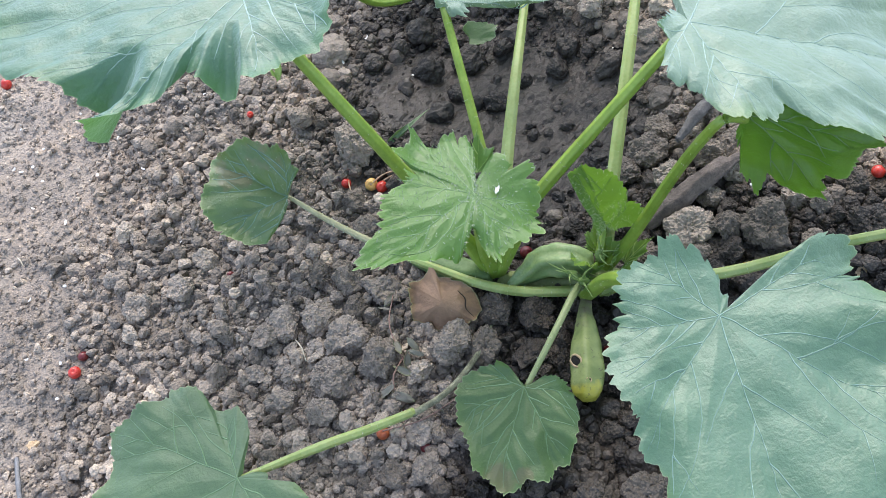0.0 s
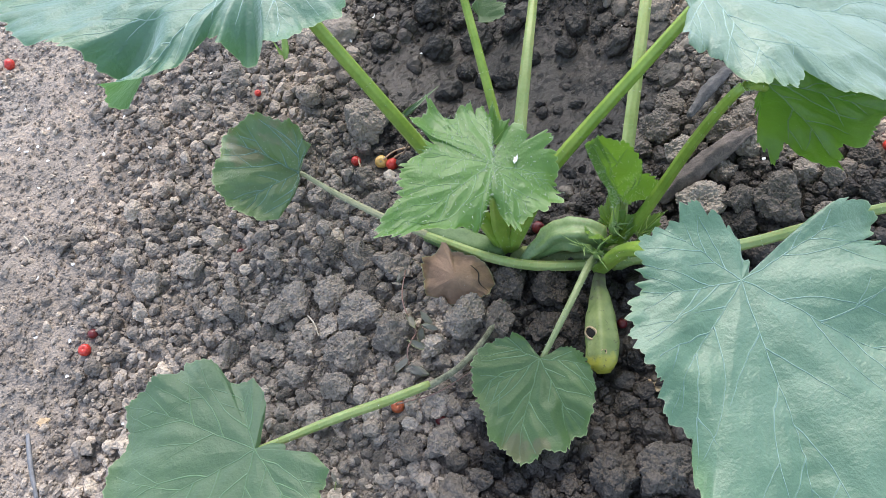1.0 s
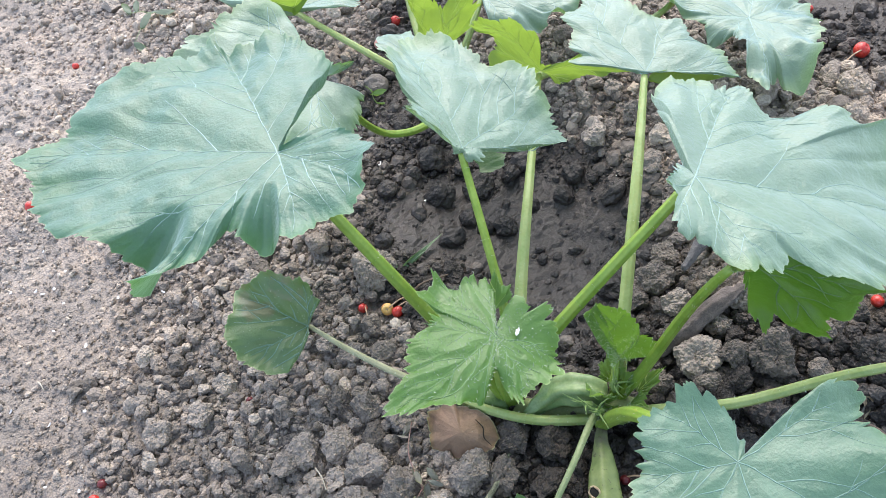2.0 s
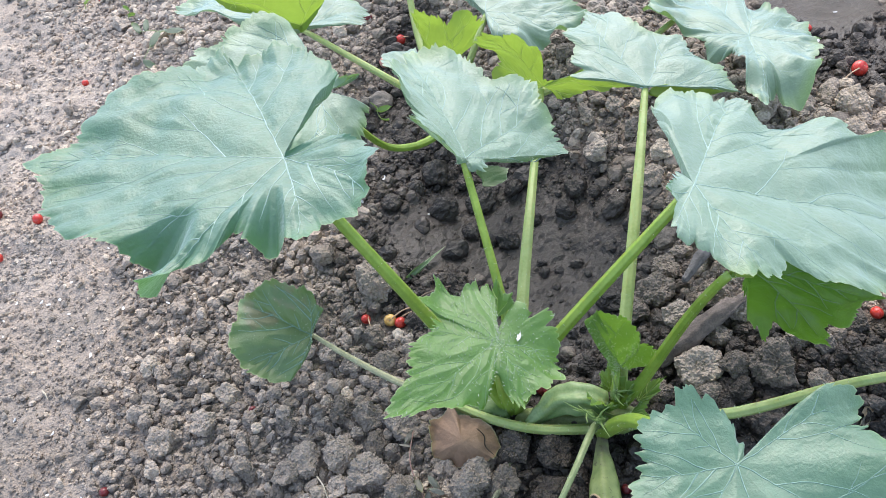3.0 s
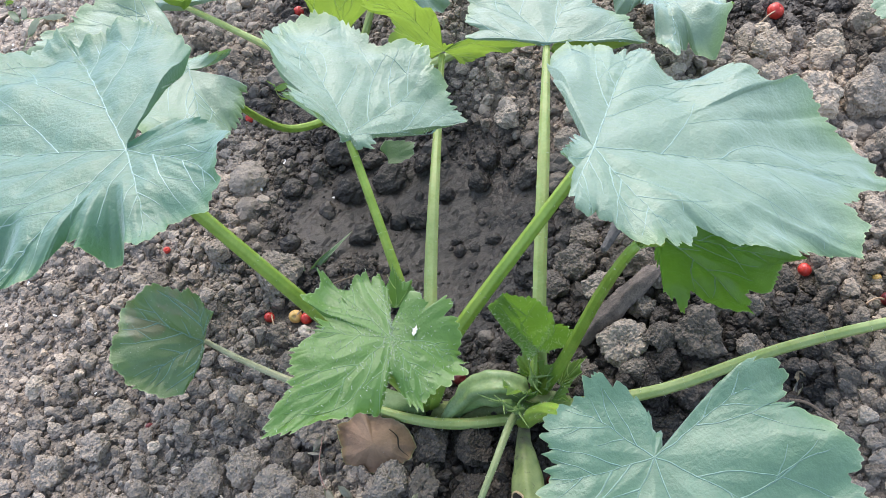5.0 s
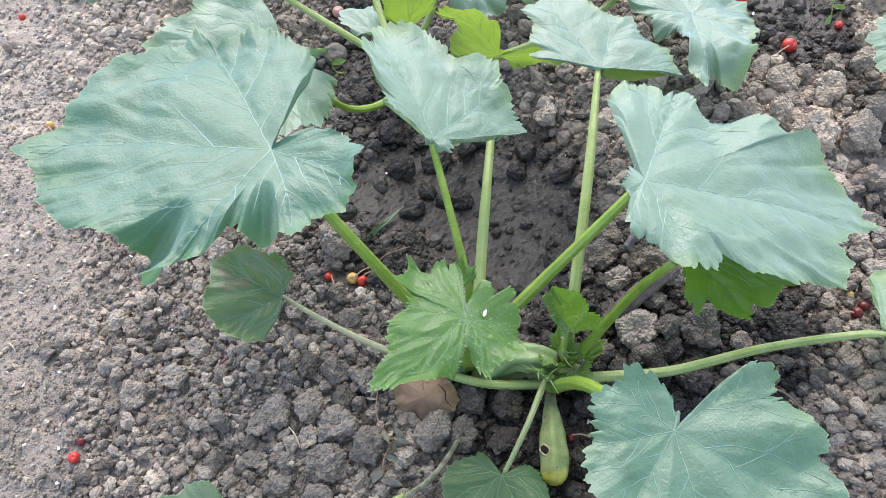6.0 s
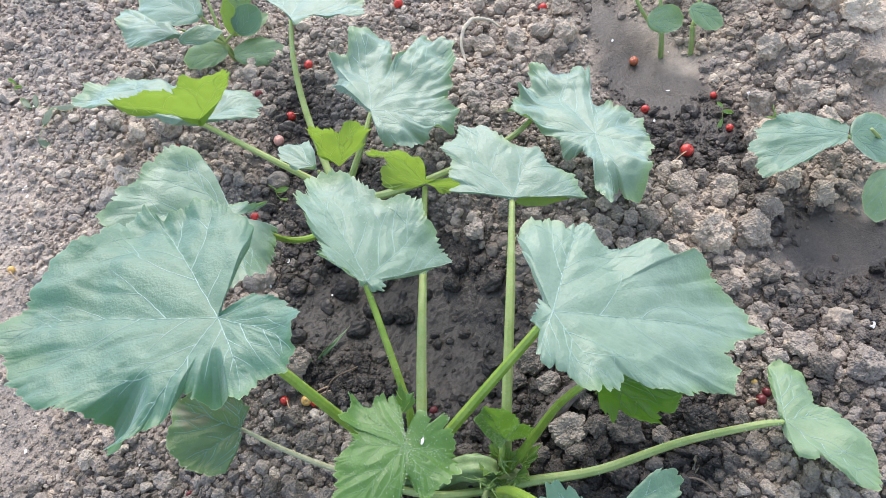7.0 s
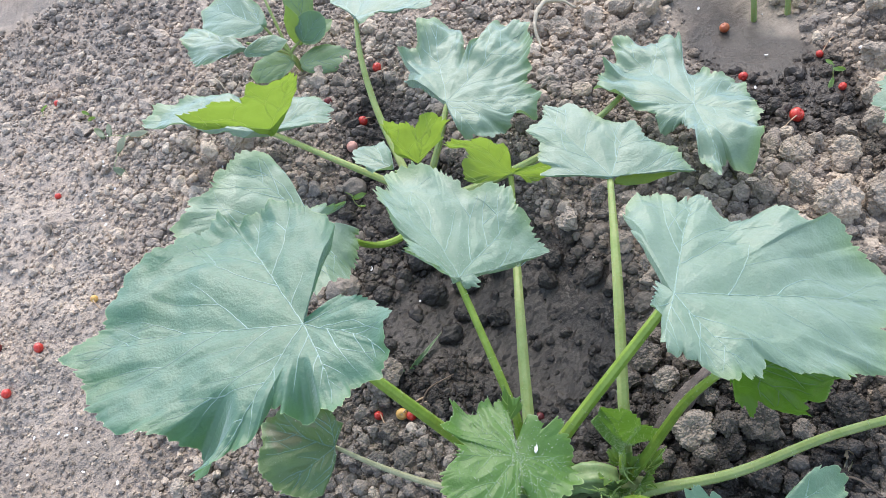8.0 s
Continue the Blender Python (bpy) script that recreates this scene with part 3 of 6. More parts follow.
ROCKS = [  # x, y, radius of the clods that stand out
    (-0.062, 0.585, 0.026), (-0.028, 0.548, 0.025), (-0.079, 0.545, 0.028), (-0.093, 0.623, 0.021), (-0.017, 0.848, 0.03), (0.1, 0.568, 0.022),
    (0.138, 0.553, 0.022), (0.046, 0.545, 0.027), (-0.052, 0.658, 0.02), (-0.254, 0.712, 0.018), (-0.308, 0.706, 0.02), (-0.174, 0.878, 0.02),
    (0.142, 0.351, 0.026), (0.185, 0.345, 0.026), (-0.096, 0.507, 0.018), (0, 0.42, 0.02), (-0.329, 0.824, 0.016), (0.623, 0.78, 0.032),
    (0.681, 0.765, 0.032), (0.559, 0.845, 0.02), (0.634, 0.888, 0.023), (0.6, 0.832, 0.02), (0.723, 0.8, 0.024), (0.691, 0.525, 0.026),
    (0.54, 0.93, 0.018), (-0.134, 1.455, 0.035), (-0.221, 1.362, 0.035), (-0.224, 1.52, 0.026), (0.982, 1.155, 0.035), (1.026, 1.12, 0.04),
    (1.058, 1.057, 0.04), (1.008, 0.956, 0.038), (0.987, 1.015, 0.035), (0.902, 1.08, 0.03), (0.836, 0.992, 0.026), (0.896, 0.974, 0.03),
    (0.537, 1.35, 0.03), (0.596, 1.35, 0.028), (0.633, 1.328, 0.03), (0.485, 1.36, 0.025), (0.787, 0.84, 0.025), (0.817, 0.8, 0.025),
    (0.48, 0.95, 0.022), (0.49, 0.88, 0.018), (0.52, 0.78, 0.02), (0.66, 0.7, 0.02), (0.6, 0.7, 0.018), (0.72, 0.9, 0.022),
    (0.76, 0.89, 0.02), (0.57, 1.28, 0.028), (0.66, 1.4, 0.03), (0.306, 0.714, 0.024), (0.329, 0.742, 0.02), (0.31, 0.595, 0.027),
    (0.343, 0.581, 0.019), (0.38, 0.571, 0.028), (0.276, 0.699, 0.018), (0.478, 0.594, 0.018), (0.436, 0.58, 0.015), (0.343, 0.625, 0.016), (0.308, 0.566, 0.015), (0.315, 0.67, 0.017), (0.416, 0.597, 0.017),
    (0.414, 0.542, 0.015), (0.261, 0.584, 0.018), (0.317, 0.964, 0.022), (0.372, 0.98, 0.02), (0.367, 1.033, 0.018), (0.411, 0.979, 0.02),
    (0.395, 0.915, 0.02), (0.325, 1.031, 0.018), (0.412, 1.036, 0.02)]

SOFT = [  # lumps half sunk in the mud of the hollow
    (0.091, 1.024, 0.026), (0.146, 0.959, 0.025), (0.091, 0.95, 0.025), (0.024, 0.983, 0.017), (-0.032, 1.019, 0.03), (0.192, 0.967, 0.017),
    (0.163, 0.879, 0.018), (0.309, 0.872, 0.022), (0.25, 0.902, 0.016), (0.205, 0.905, 0.013), (0.12, 0.905, 0.014), (0.06, 1.0, 0.016), (0.13, 1.0, 0.018), (0.275, 0.93, 0.018)]

# the bed as a fine chequer that remembers where a clod already lies
CELL, X0, Y0 = 0.002, -1.3, 0.2
taken = np.zeros((1500, 1120), bool)
disc = {}


def spot(x, y, r, mark):
    """How much of the round spot is taken; takes it when mark is set."""
    k = max(1, int(round(r / CELL)))
    if k not in disc:
        a = np.arange(-k, k + 1)
        disc[k] = (a[:, None] ** 2 + a[None] ** 2) <= k * k
    i, j = int((x - X0) / CELL), int((y - Y0) / CELL)
    if i < k or j < k or i + k >= taken.shape[0] or j + k >= taken.shape[1]:
        return 1.0
    view, d = taken[i - k:i + k + 1, j - k:j + k + 1], disc[k]
    if mark:
        view |= d
    return float((view & d).sum()) / d.sum()


for x, y in FREE:
    spot(x, y, 0.013, True)
for x, y, r in ROCKS + SOFT:
    spot(x, y, 0.85 * r, True)


def coarseness(x, y):
    """From 0, a fine flat crust, to 1, a heap of large clods."""
    c = 0.36 + blobs(x, y, [(-0.1, 0.66, 0.26, 0.3, 0.22), (0.66, 0.8, 0.26, 0.22, 0.5), (0.62, 0.56, 0.22, 0.12, 0.3), (0.36, 0.64, 0.1, 0.12, 0.5), (1.03, 1.05, 0.2, 0.26, 0.6), (0.36, 0.98, 0.12, 0.14, 0.45),
                                  (0.5, 1.34, 0.22, 0.16, 0.4), (-0.15, 1.4, 0.25, 0.25, 0.3), (0.2, 0.42, 0.15, 0.14, 0.4), (-0.55, 0.9, 0.16, 0.6, -0.34), (-0.6, 1.5, 0.25, 0.5, -0.3), (-0.42, 0.55, 0.12, 0.25, -0.15),
                                  (-0.1, 0.44, 0.12, 0.08, -0.2), (0.2, 0.8, 0.13, 0.17, 0.05)])
    p = np.stack([x * 11, y * 11, 0 * x + 8.1], 1)
    return np.clip(c + 0.16 * fbm(p, 2, 61) - 0.5 * smoothness(x, y), 0, 1)


def strewn(count, rmin, rmax, seed, chance, overlap, reach=9.0):
    """Places and radii of clods that fill the room left between larger ones."""
    rng = np.random.default_rng(seed)
    y = 0.24 + 2.1 * rng.uniform(0, 1, count) ** 1.3
    x = rng.uniform(-0.56, 0.68, count)
    thin = np.clip((np.minimum(0.62 - np.abs(x - 0.06), 0.7 * (2.34 - y)) / 0.06), 0, 1)
    x = 1.1 * x * (1 + 0.42 * (y - 0.4)) + 0.16 * (y - 0.4)
    r = rmin + (rmax - rmin) * rng.uniform(0, 1, count) ** 1.6
    keep = (rng.uniform(0, 1, count) < thin * chance(x, y) * (1 - 0.96 * puddle(x, y))) & (y < reach)
    x, y, r = x[keep], y[keep], r[keep]
    chosen = []
    for k in np.argsort(-r):
        if spot(x[k], y[k], 0.8 * r[k], False) < overlap:
            spot(x[k], y[k], 0.8 * r[k], True)
            chosen.append(k)
    return x[chosen], y[chosen], r[chosen]


def clod_mesh(name, items, smooth=False):
    """One mesh out of (vertices, faces, wet, tone, warm, mud) of each clod."""
    n, fs = 0, []
    for v, f, *_ in items:
        fs.append(f + n)
        n += len(v)
    each = [np.concatenate([np.full(len(q[0]), q[k]) for q in items]) for k in (2, 3, 4, 5)]
    me = mesh_from(name, np.vstack([q[0] for q in items]), np.vstack(fs), smooth, {"wet": each[0], "tone": each[1], "warm": each[2], "mud": each[3]})
    me.materials.append(SOIL)
    return me


def clods(name, label, places, level, seed, singles=0):
    """Clods at the given places; the nearest large ones are pieces of the ground of their own."""
    rng = np.random.default_rng(seed)
    x, y, r = places
    gz, wets, pale, warm, soft = ground_z(x, y), wetness(x, y), blobs(x, y, PALEST), warmth(x, y), mud(x, y)
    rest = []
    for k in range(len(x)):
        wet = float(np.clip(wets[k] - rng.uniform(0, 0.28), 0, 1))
        muddy = rng.uniform() < soft[k]
        lv = max(0, level - (y[k] > 0.86) - (r[k] < (0.0046 if level < 2 else 0.0074)))
        v, f = (MUD if muddy else CLODS)[lv][rng.integers(10 if muddy else 16)]
        v = v @ turn(rng).T * r[k] * 1.12
        at = np.array((x[k], y[k], gz[k] + r[k] * (rng.uniform(-0.2, 0.15) if muddy else rng.uniform(0.15, 0.65))))
        tone, hue = rng.normal(0.0, 0.13) + pale[k], float(np.clip(warm[k] + rng.normal(0.0, 0.3), 0, 1.3))
        if singles and -0.42 < x[k] < 0.62 and 0.38 < y[k] < 0.9:
            singles -= 1
            ob = new("lump", clod_mesh("lump", [(v, f, wet, tone, hue, float(muddy))]))
            ob.location, ob.parent = at, ground
        else:
            rest.append((v + at, f, wet, tone, hue, float(muddy)))
    return tagged(new(name, clod_mesh(name, rest)), label, "soil", kind="stuff")


def heaped(x, y):
    return np.clip(blobs(x, y, [(0.64, 0.82, 0.12, 0.08, 1), (0.95, 1.05, 0.14, 0.16, 1.2), (0.78, 0.9, 0.09, 0.06, 0.9), (0.42, 0.95, 0.07, 0.08, 0.7), (0.55, 1.35, 0.14, 0.1, 0.8), (0.66, 0.6, 0.1, 0.08, 0.7), (0.38, 0.68, 0.06, 0.08, 0.8)]) - 0.25, 0, 1)


rng = np.random.default_rng(5)
BIG = [clod_shape(4, 900 + s, 0.1) for s in range(10)]
ROCKS += list(zip(*strewn(420, 0.019, 0.031, 9, heaped, 0.12)))
for x, y, r in ROCKS:
    v, f = (BIG if y < 0.9 else CLODS[3])[rng.integers(10)]
    z = float(ground_z(x, y)[0]) + 0.45 * r
    w = float(np.clip(0.7 * wetness(np.array([x]), np.array([y]))[0] - (rng.uniform(0.0, 0.5) if y > 0.6 or not 0.08 < x < 0.28 else 0.05), 0, 1))
    ob = new("soil_clod", clod_mesh("soil_clod", [(v * np.array([1, 1.1, 1.3]) @ turn(rng).T * r * 0.92, f, w, rng.normal(0.07, 0.1) + blobs(x, y, PALEST), float(np.clip(warmth(x, y) + rng.normal(0.1, 0.2), 0, 1.3)), 0.0)]))
    ob.location = (x, y, z)
    tagged(ob, "dark damp clod of soil lying on the bed" if w > 0.4 else "dry beige clod of crumbly soil lying on the bed", "soil clod", "soil clods")

SUNK = [clod_shape(4, 950 + s, 0.3) for s in range(6)]
for x, y, r in SOFT:
    v, f = SUNK[rng.integers(6)]
    ob = new("soil_clod", clod_mesh("soil_clod", [(v @ turn(rng).T * r, f, 0.85 * float(wetness(np.array([x]), np.array([y]))[0]), rng.normal(0.0, 0.08), 0.3, 0.6)], True))
    ob.location = (x, y, float(ground_z(x, y)[0]) + 0.2 * r)
    tagged(ob, "dark wet lump of soil sunk in smooth mud", "soil clod", "soil clods")

clods("soil_lumps", "rough lumps of dry and damp soil lying close together", strewn(3600, 0.011, 0.021, 3, lambda x, y: np.clip(1.5 * coarseness(x, y) - 0.42, 0, 1) * (1 - 0.6 * mud(x, y)), 0.14), 3, 21, 290)
clods("middling_clods", "packed rough clods of grey-brown soil", strewn(26000, 0.006, 0.0115, 4, lambda x, y: np.clip(1.6 * coarseness(x, y), 0, 1) * (1 - 0.93 * mud(x, y)), 0.36), 2, 22)
clods("small_clods", "small clods of dry soil between the larger ones", strewn(80000, 0.0032, 0.0062, 6, lambda x, y: np.clip(0.35 + 1.6 * coarseness(x, y) - 0.7 * smoothness(x, y), 0.15, 1) * (1 - 0.97 * mud(x, y)), 0.55), 1, 23)
clods("soil_crumbs", "loose fine crumbs of grey-brown soil", strewn(70000, 0.0016, 0.0032, 7, lambda x, y: np.clip(0.95 - 0.9 * smoothness(x, y), 0.15, 1) * (1 - 0.93 * mud(x, y)), 0.7, 1.35), 1, 24)


# ---------------------------------------------------------------- leaves and stalks
def leaf_parts(join, normal, ahead, cup, rim, tooth=0.0058, pitch=0.0125, ripple=0.010, seed=0, n_round=0, n_rings=0, veins=True, width=0.0008, lift=(), droop=(), face=1, pleat=(0, 0.0), fold=0.018, pucker=0.0011, curl=0.0055, roll=0.035, spots=()):
    """A lobed leaf: rim is (degrees, mm) round the join, cup its bending. Gives blade and vein arrays."""
    J, N, U = (np.array(a, float) for a in (join, normal, ahead))
    N /= np.linalg.norm(N)
    U -= (U @ N) * N
    U /= np.linalg.norm(U)
    V = np.cross(N, U)
    rim = sorted(rim)
    a = np.radians([p[0] for p in rim])
    r = np.array([p[1] for p in rim]) / 1000
    gap = 2 * np.pi - (a[-1] - a[0])
    if gap > 0.35:
        a = np.concatenate([[a[0] - min(0.25, gap / 3)], a, [a[-1] + min(0.25, gap / 3)]])
        r = np.concatenate([[0.004], r, [0.004]])
    px, py = np.append(r * np.cos(a), r[0] * np.cos(a[0])), np.append(r * np.sin(a), r[0] * np.sin(a[0]))
    seg = np.concatenate([[0], np.cumsum(np.hypot(np.diff(px), np.diff(py)))])
    n_round = n_round or int(np.clip(seg[-1] / 0.0017, 150, 800))
    n_rings = n_rings or int(np.clip(r.max() / 0.0042, 16, 48))
    s = np.linspace(0, seg[-1], n_round, endpoint=False)
    ox, oy = np.interp(s, seg, px), np.interp(s, seg, py)
    # teeth of uneven size along the margin
    ph = s / pitch + 0.8 * vnoise(np.stack([s * 40, 0 * s, 0 * s + seed], 1), seed)
    saw = np.abs((ph % 1.0) - 0.25) / 0.75
    amp = tooth * (0.85 + 0.8 * vnoise(np.stack([s * 90, 0 * s + 4, 0 * s + seed], 1), seed + 3))
    rad = np.hypot(ox, oy) + 1e-9
    scallop = 1.5 * tooth * vnoise(np.stack([s * 48, 0 * s + 8, 0 * s + seed], 1), seed + 6)
    ph2 = s / (0.43 * pitch) + 0.9 * vnoise(np.stack([s * 70, 0 * s + 2, 0 * s + seed], 1), seed + 8)
    saw2 = np.abs((ph2 % 1.0) - 0.3) / 0.7
    grow = 1 + ((0.6 - saw) * amp + 0.5 * (0.5 - saw2) * amp + scallop) / np.maximum(rad, 0.012)
    q = np.linspace(0, 1, n_rings + 1)[1:] ** 0.8
    reachq = q[:, None] * (1 + q[:, None] ** 9 * (grow - 1)[None])
    u, v = np.concatenate([[0], (reachq * ox).ravel()]), np.concatenate([[0], (reachq * oy).ravel()])
    part_out = np.concatenate([[0], np.repeat(q, n_round)])

    # main veins run to the lobes, side veins branch off them
    size = r.max()
    tips = [k for k in range(1, len(r) - 1) if r[k] >= 0.38 * size and r[k] >= max(r[k - 1], r[k + 1]) - 1e-9]
    chosen = []
    for k in sorted(tips, key=lambda k: -r[k]):
        if all(abs(a[k] - a[c]) > 0.55 for c in chosen) and len(chosen) < 6:
            chosen.append(k)
    rg = np.random.default_rng(seed + 50)
    lines, groups = [], []
    reach = lambda ang: float(np.interp(ang, a, r))
    ways = sorted((a[k], 0.95 * r[k]) for k in chosen)
    # veins also into the wide spaces between the lobes
    more = [(x + (y - x) * g / (n + 1)) for (x, _), (y, _) in zip(ways, ways[1:]) for n in [int((y - x) / 1.35)] for g in range(1, n + 1)]
    if ways:
        more += [ways[0][0] - 0.85 * g for g in (1, 2) if ways[0][0] - 0.85 * g > a[1] + 0.1] + [ways[-1][0] + 0.85 * g for g in (1, 2) if ways[-1][0] + 0.85 * g < a[-2] - 0.1]
    ways += [(w, 0.88 * reach(w)) for w in more if reach(w) > 0.25 * size]
    chosen = range(len(ways))
    vein_r, a_rim, r_rim = [w[1] for w in ways], a, r
    a, r = np.array([w[0] for w in ways]), np.array([w[1] / 0.95 for w in ways])
    reach = lambda ang: float(np.interp(ang, a_rim, r_rim))
    for k in chosen:
        others = [a[c] - a[k] for c in chosen if c != k]
        lo, hi = 0.5 * max([d for d in others if d < 0], default=-1.1), 0.5 * min([d for d in others if d > 0], default=1.1)
        end = 0.95 * r[k]
        t = np.linspace(0, 1, 14)
        bow = rg.normal(0, 0.07)
        aa = a[k] + bow * np.sin(np.pi * t)
        groups.append(len(lines))
        lines.append((np.stack([end * t * np.cos(aa), end * t * np.sin(aa)], 1), width * 0.7 * (0.5 + size / 0.3)))
        def branch(b, way, limit, wide, bend):
            """A side vein from b until it nears the margin or the next lobe."""
            pts, ln = [b], 0
            while ln < limit:
                way += bend * 0.004 / max(limit, 0.02)
                e = pts[-1] + 0.004 * np.array([math.cos(way), math.sin(way)])
                if np.hypot(*e) > 0.95 * reach(math.atan2(e[1], e[0])) or not lo < (math.atan2(e[1], e[0]) - a[k] + math.pi) % (2 * math.pi) - math.pi < hi:
                    break
                pts.append(e)
                ln += 0.004
            if ln > 0.012:
                lines.append((np.array(pts), wide))
            return pts

        side = rg.choice((-1, 1))
        for f in np.arange(rg.uniform(0.14, 0.26), 0.88, 0.115 if size > 0.1 else 0.14):
            side = -side
            g = f + rg.uniform(-0.045, 0.045)
            b = end * g * np.array([math.cos(a[k] + bow * math.sin(math.pi * g)), math.sin(a[k] + bow * math.sin(math.pi * g))])
            way = a[k] + side * radians(rg.uniform(34, 56) - 14 * g)
            pts = branch(b, way, 0.7 * size, width * rg.uniform(0.75, 0.95) * (1.1 - 0.4 * g), rg.normal(-0.4 * side, 0.8))
            if len(pts) > 10:
                i = int(rg.uniform(0.4, 0.65) * len(pts))
                d = pts[i] - pts[i - 1]
                branch(pts[i], math.atan2(d[1], d[0]) + rg.choice((-1, 1)) * radians(rg.uniform(28, 48)), 0.3 * size, width * 0.6, rg.normal(0, 0.4))

    allp = np.vstack([np.vstack([l[0][:-1] * (1 - f) + l[0][1:] * f for f in (0, 0.5)]) for l in lines]) if lines else np.zeros((1, 2))
    wgt = np.concatenate([np.full(2 * (len(l[0]) - 1), l[1]) for l in lines]) / width if lines else np.ones(1)

    mains = [lines[g][0] for g in groups]

    wave = np.concatenate([[0], np.tile(fbm(np.stack([s * 34, 0 * s + 1.7, 0 * s + seed], 1), 2, seed + 12), n_rings)])

    def height(u, v, out):
        ph = np.stack([u * 18, v * 18, 0 * u + seed], 1)
        h = cup[0] * u * u + cup[1] * u * v + cup[2] * v * v
        h = h + ripple * out ** 1.6 * fbm(ph, 2, seed) + 0.2 * ripple * out * fbm(ph * 2.6, 2, seed + 9) + curl * out ** 6 * wave - roll * size * np.clip((out - 0.55) / 0.45, 0, 1) ** 2 * (0.55 + 0.9 * vnoise(ph * 0.7 + 3.1, seed + 21))
        d = np.full(len(u), 1.0)
        for k in range(0, len(allp), 40):
            dd = np.hypot(u[:, None] - allp[None, k:k + 40, 0], v[:, None] - allp[None, k:k + 40, 1]) / np.minimum(wgt[None, k:k + 40], 1.4)
            d = np.minimum(d, dd.min(1))
        if lift:
            la, lz = np.radians([p[0] for p in lift]), np.array([p[1] for p in lift]) / 1000
            h = h + np.interp(np.arctan2(v, u), la, lz, period=2 * np.pi) * out ** 2
        for deg, wide, mm, start in droop:
            off = np.abs((np.degrees(np.arctan2(v, u)) - deg + 180) % 360 - 180)
            h = h - mm / 1000 * np.clip((out - start) / (1 - start), 0, 1) ** 1.2 * np.clip(1.3 - off / wide, 0, 1) ** 0.8
        if pleat[0]:
            h = h + pleat[1] * np.hypot(u, v) * np.abs(np.sin(np.arctan2(v, u) * pleat[0]))
        dm = np.full(len(u), 1.0)
        for line in mains:
            dd = np.hypot(u[:, None] - line[None, :, 0], v[:, None] - line[None, :, 1]).min(1)
            dm = np.minimum(dm, dd)
        near = np.clip(np.hypot(u, v) / 0.03, 0, 1)
        return h + (pucker * (1 - np.exp(-(d / 0.0095) ** 2)) + fold * size * (1 - np.exp(-dm / 0.018))) * near

    w = height(u, v, part_out)
    verts = J + u[:, None] * U + v[:, None] * V + w[:, None] * N
    m = n_round
    i, j = np.meshgrid(np.arange(n_rings - 1), np.arange(m), indexing="ij")
    quads = np.stack([1 + i * m + j, 1 + (i + 1) * m + j, 1 + (i + 1) * m + (j + 1) % m, 1 + i * m + (j + 1) % m], -1).reshape(-1, 4)
    fan = np.stack([np.zeros(m, int), 1 + np.arange(m), 1 + (np.arange(m) + 1) % m], 1)
    ang = np.unwrap(np.arctan2(oy, ox))
    turn_way = 1 if ang[-1] > ang[0] else -1
    grid = np.vstack([np.full(m, w[0]), w[1:].reshape(n_rings, m)])
    q0 = np.concatenate([[0], q])

    def on_blade(x, y):
        """Height of the blade's mesh at points of its plane."""
        th = (np.arctan2(y, x) * turn_way - ang[0] * turn_way) % (2 * np.pi)
        k = np.interp(th, np.append((ang - ang[0]) * turn_way, 2 * np.pi), np.arange(m + 1))
        full_r = np.interp(k, np.arange(m + 1), np.append(np.hypot(ox, oy), np.hypot(ox, oy)[0]))
        g = np.interp(np.clip(np.hypot(x, y) / np.maximum(full_r, 1e-6), 0, 1), q0, np.arange(n_rings + 1))
        k0, g0 = np.floor(k).astype(int), np.minimum(np.floor(g).astype(int), n_rings - 1)
        fk, fg = k - k0, g - g0
        a0, a1 = k0 % m, (k0 + 1) % m
        return (grid[g0, a0] * (1 - fk) + grid[g0, a1] * fk) * (1 - fg) + (grid[g0 + 1, a0] * (1 - fk) + grid[g0 + 1, a1] * fk) * fg

    vein_bits = []
    for line, wd in lines:
        long = np.hypot(*np.diff(line, axis=0).T).sum()
        fine = spline(line, max(8, int(long / 0.0025)))
        fine = fine + 0.0007 * np.stack([vnoise(np.stack([fine[:, 0] * 130, fine[:, 1] * 130, 0 * fine[:, 0] + k], 1), seed + k) for k in (0, 1)], 1)
        t = np.gradient(fine, axis=0)
        t /= np.linalg.norm(t, axis=1)[:, None] + 1e-12
        wv = wd * np.linspace(1, 0.3, len(fine))
        sx, sy = -t[:, 1] * wv, t[:, 0] * wv
        rows = []
        for side, up in ((-1, -0.00008), (0, 0.0), (1, -0.00008), (0, -0.0003)):
            x, y = fine[:, 0] + side * sx, fine[:, 1] + side * sy
            hz = on_blade(x, y) + face * (up + (0.0003 + 0.16 * wv if up == 0 else 0.0))
            rows.append(J + x[:, None] * U + y[:, None] * V + hz[:, None] * N)
        ring = np.stack(rows, 1).reshape(-1, 3)
        i, j = np.meshgrid(np.arange(len(fine) - 1), np.arange(4), indexing="ij")
        vein_bits.append((ring, [np.stack([i * 4 + j, i * 4 + (j + 1) % 4, (i + 1) * 4 + (j + 1) % 4, (i + 1) * 4 + j], -1).reshape(-1, 4)]))
    ends = groups[1:] + [len(lines)]
    hem = np.concatenate([[0], np.repeat((np.arange(n_rings) == n_rings - 1).astype(float), m)])
    spot_at = np.zeros(len(u))
    for deg, mm, wide in spots:
        off = np.hypot(u - mm / 1000 * math.cos(radians(deg)), v - mm / 1000 * math.sin(radians(deg))) / (wide / 1000)
        spot_at = np.maximum(spot_at, np.clip(1.6 - off, 0, 1))
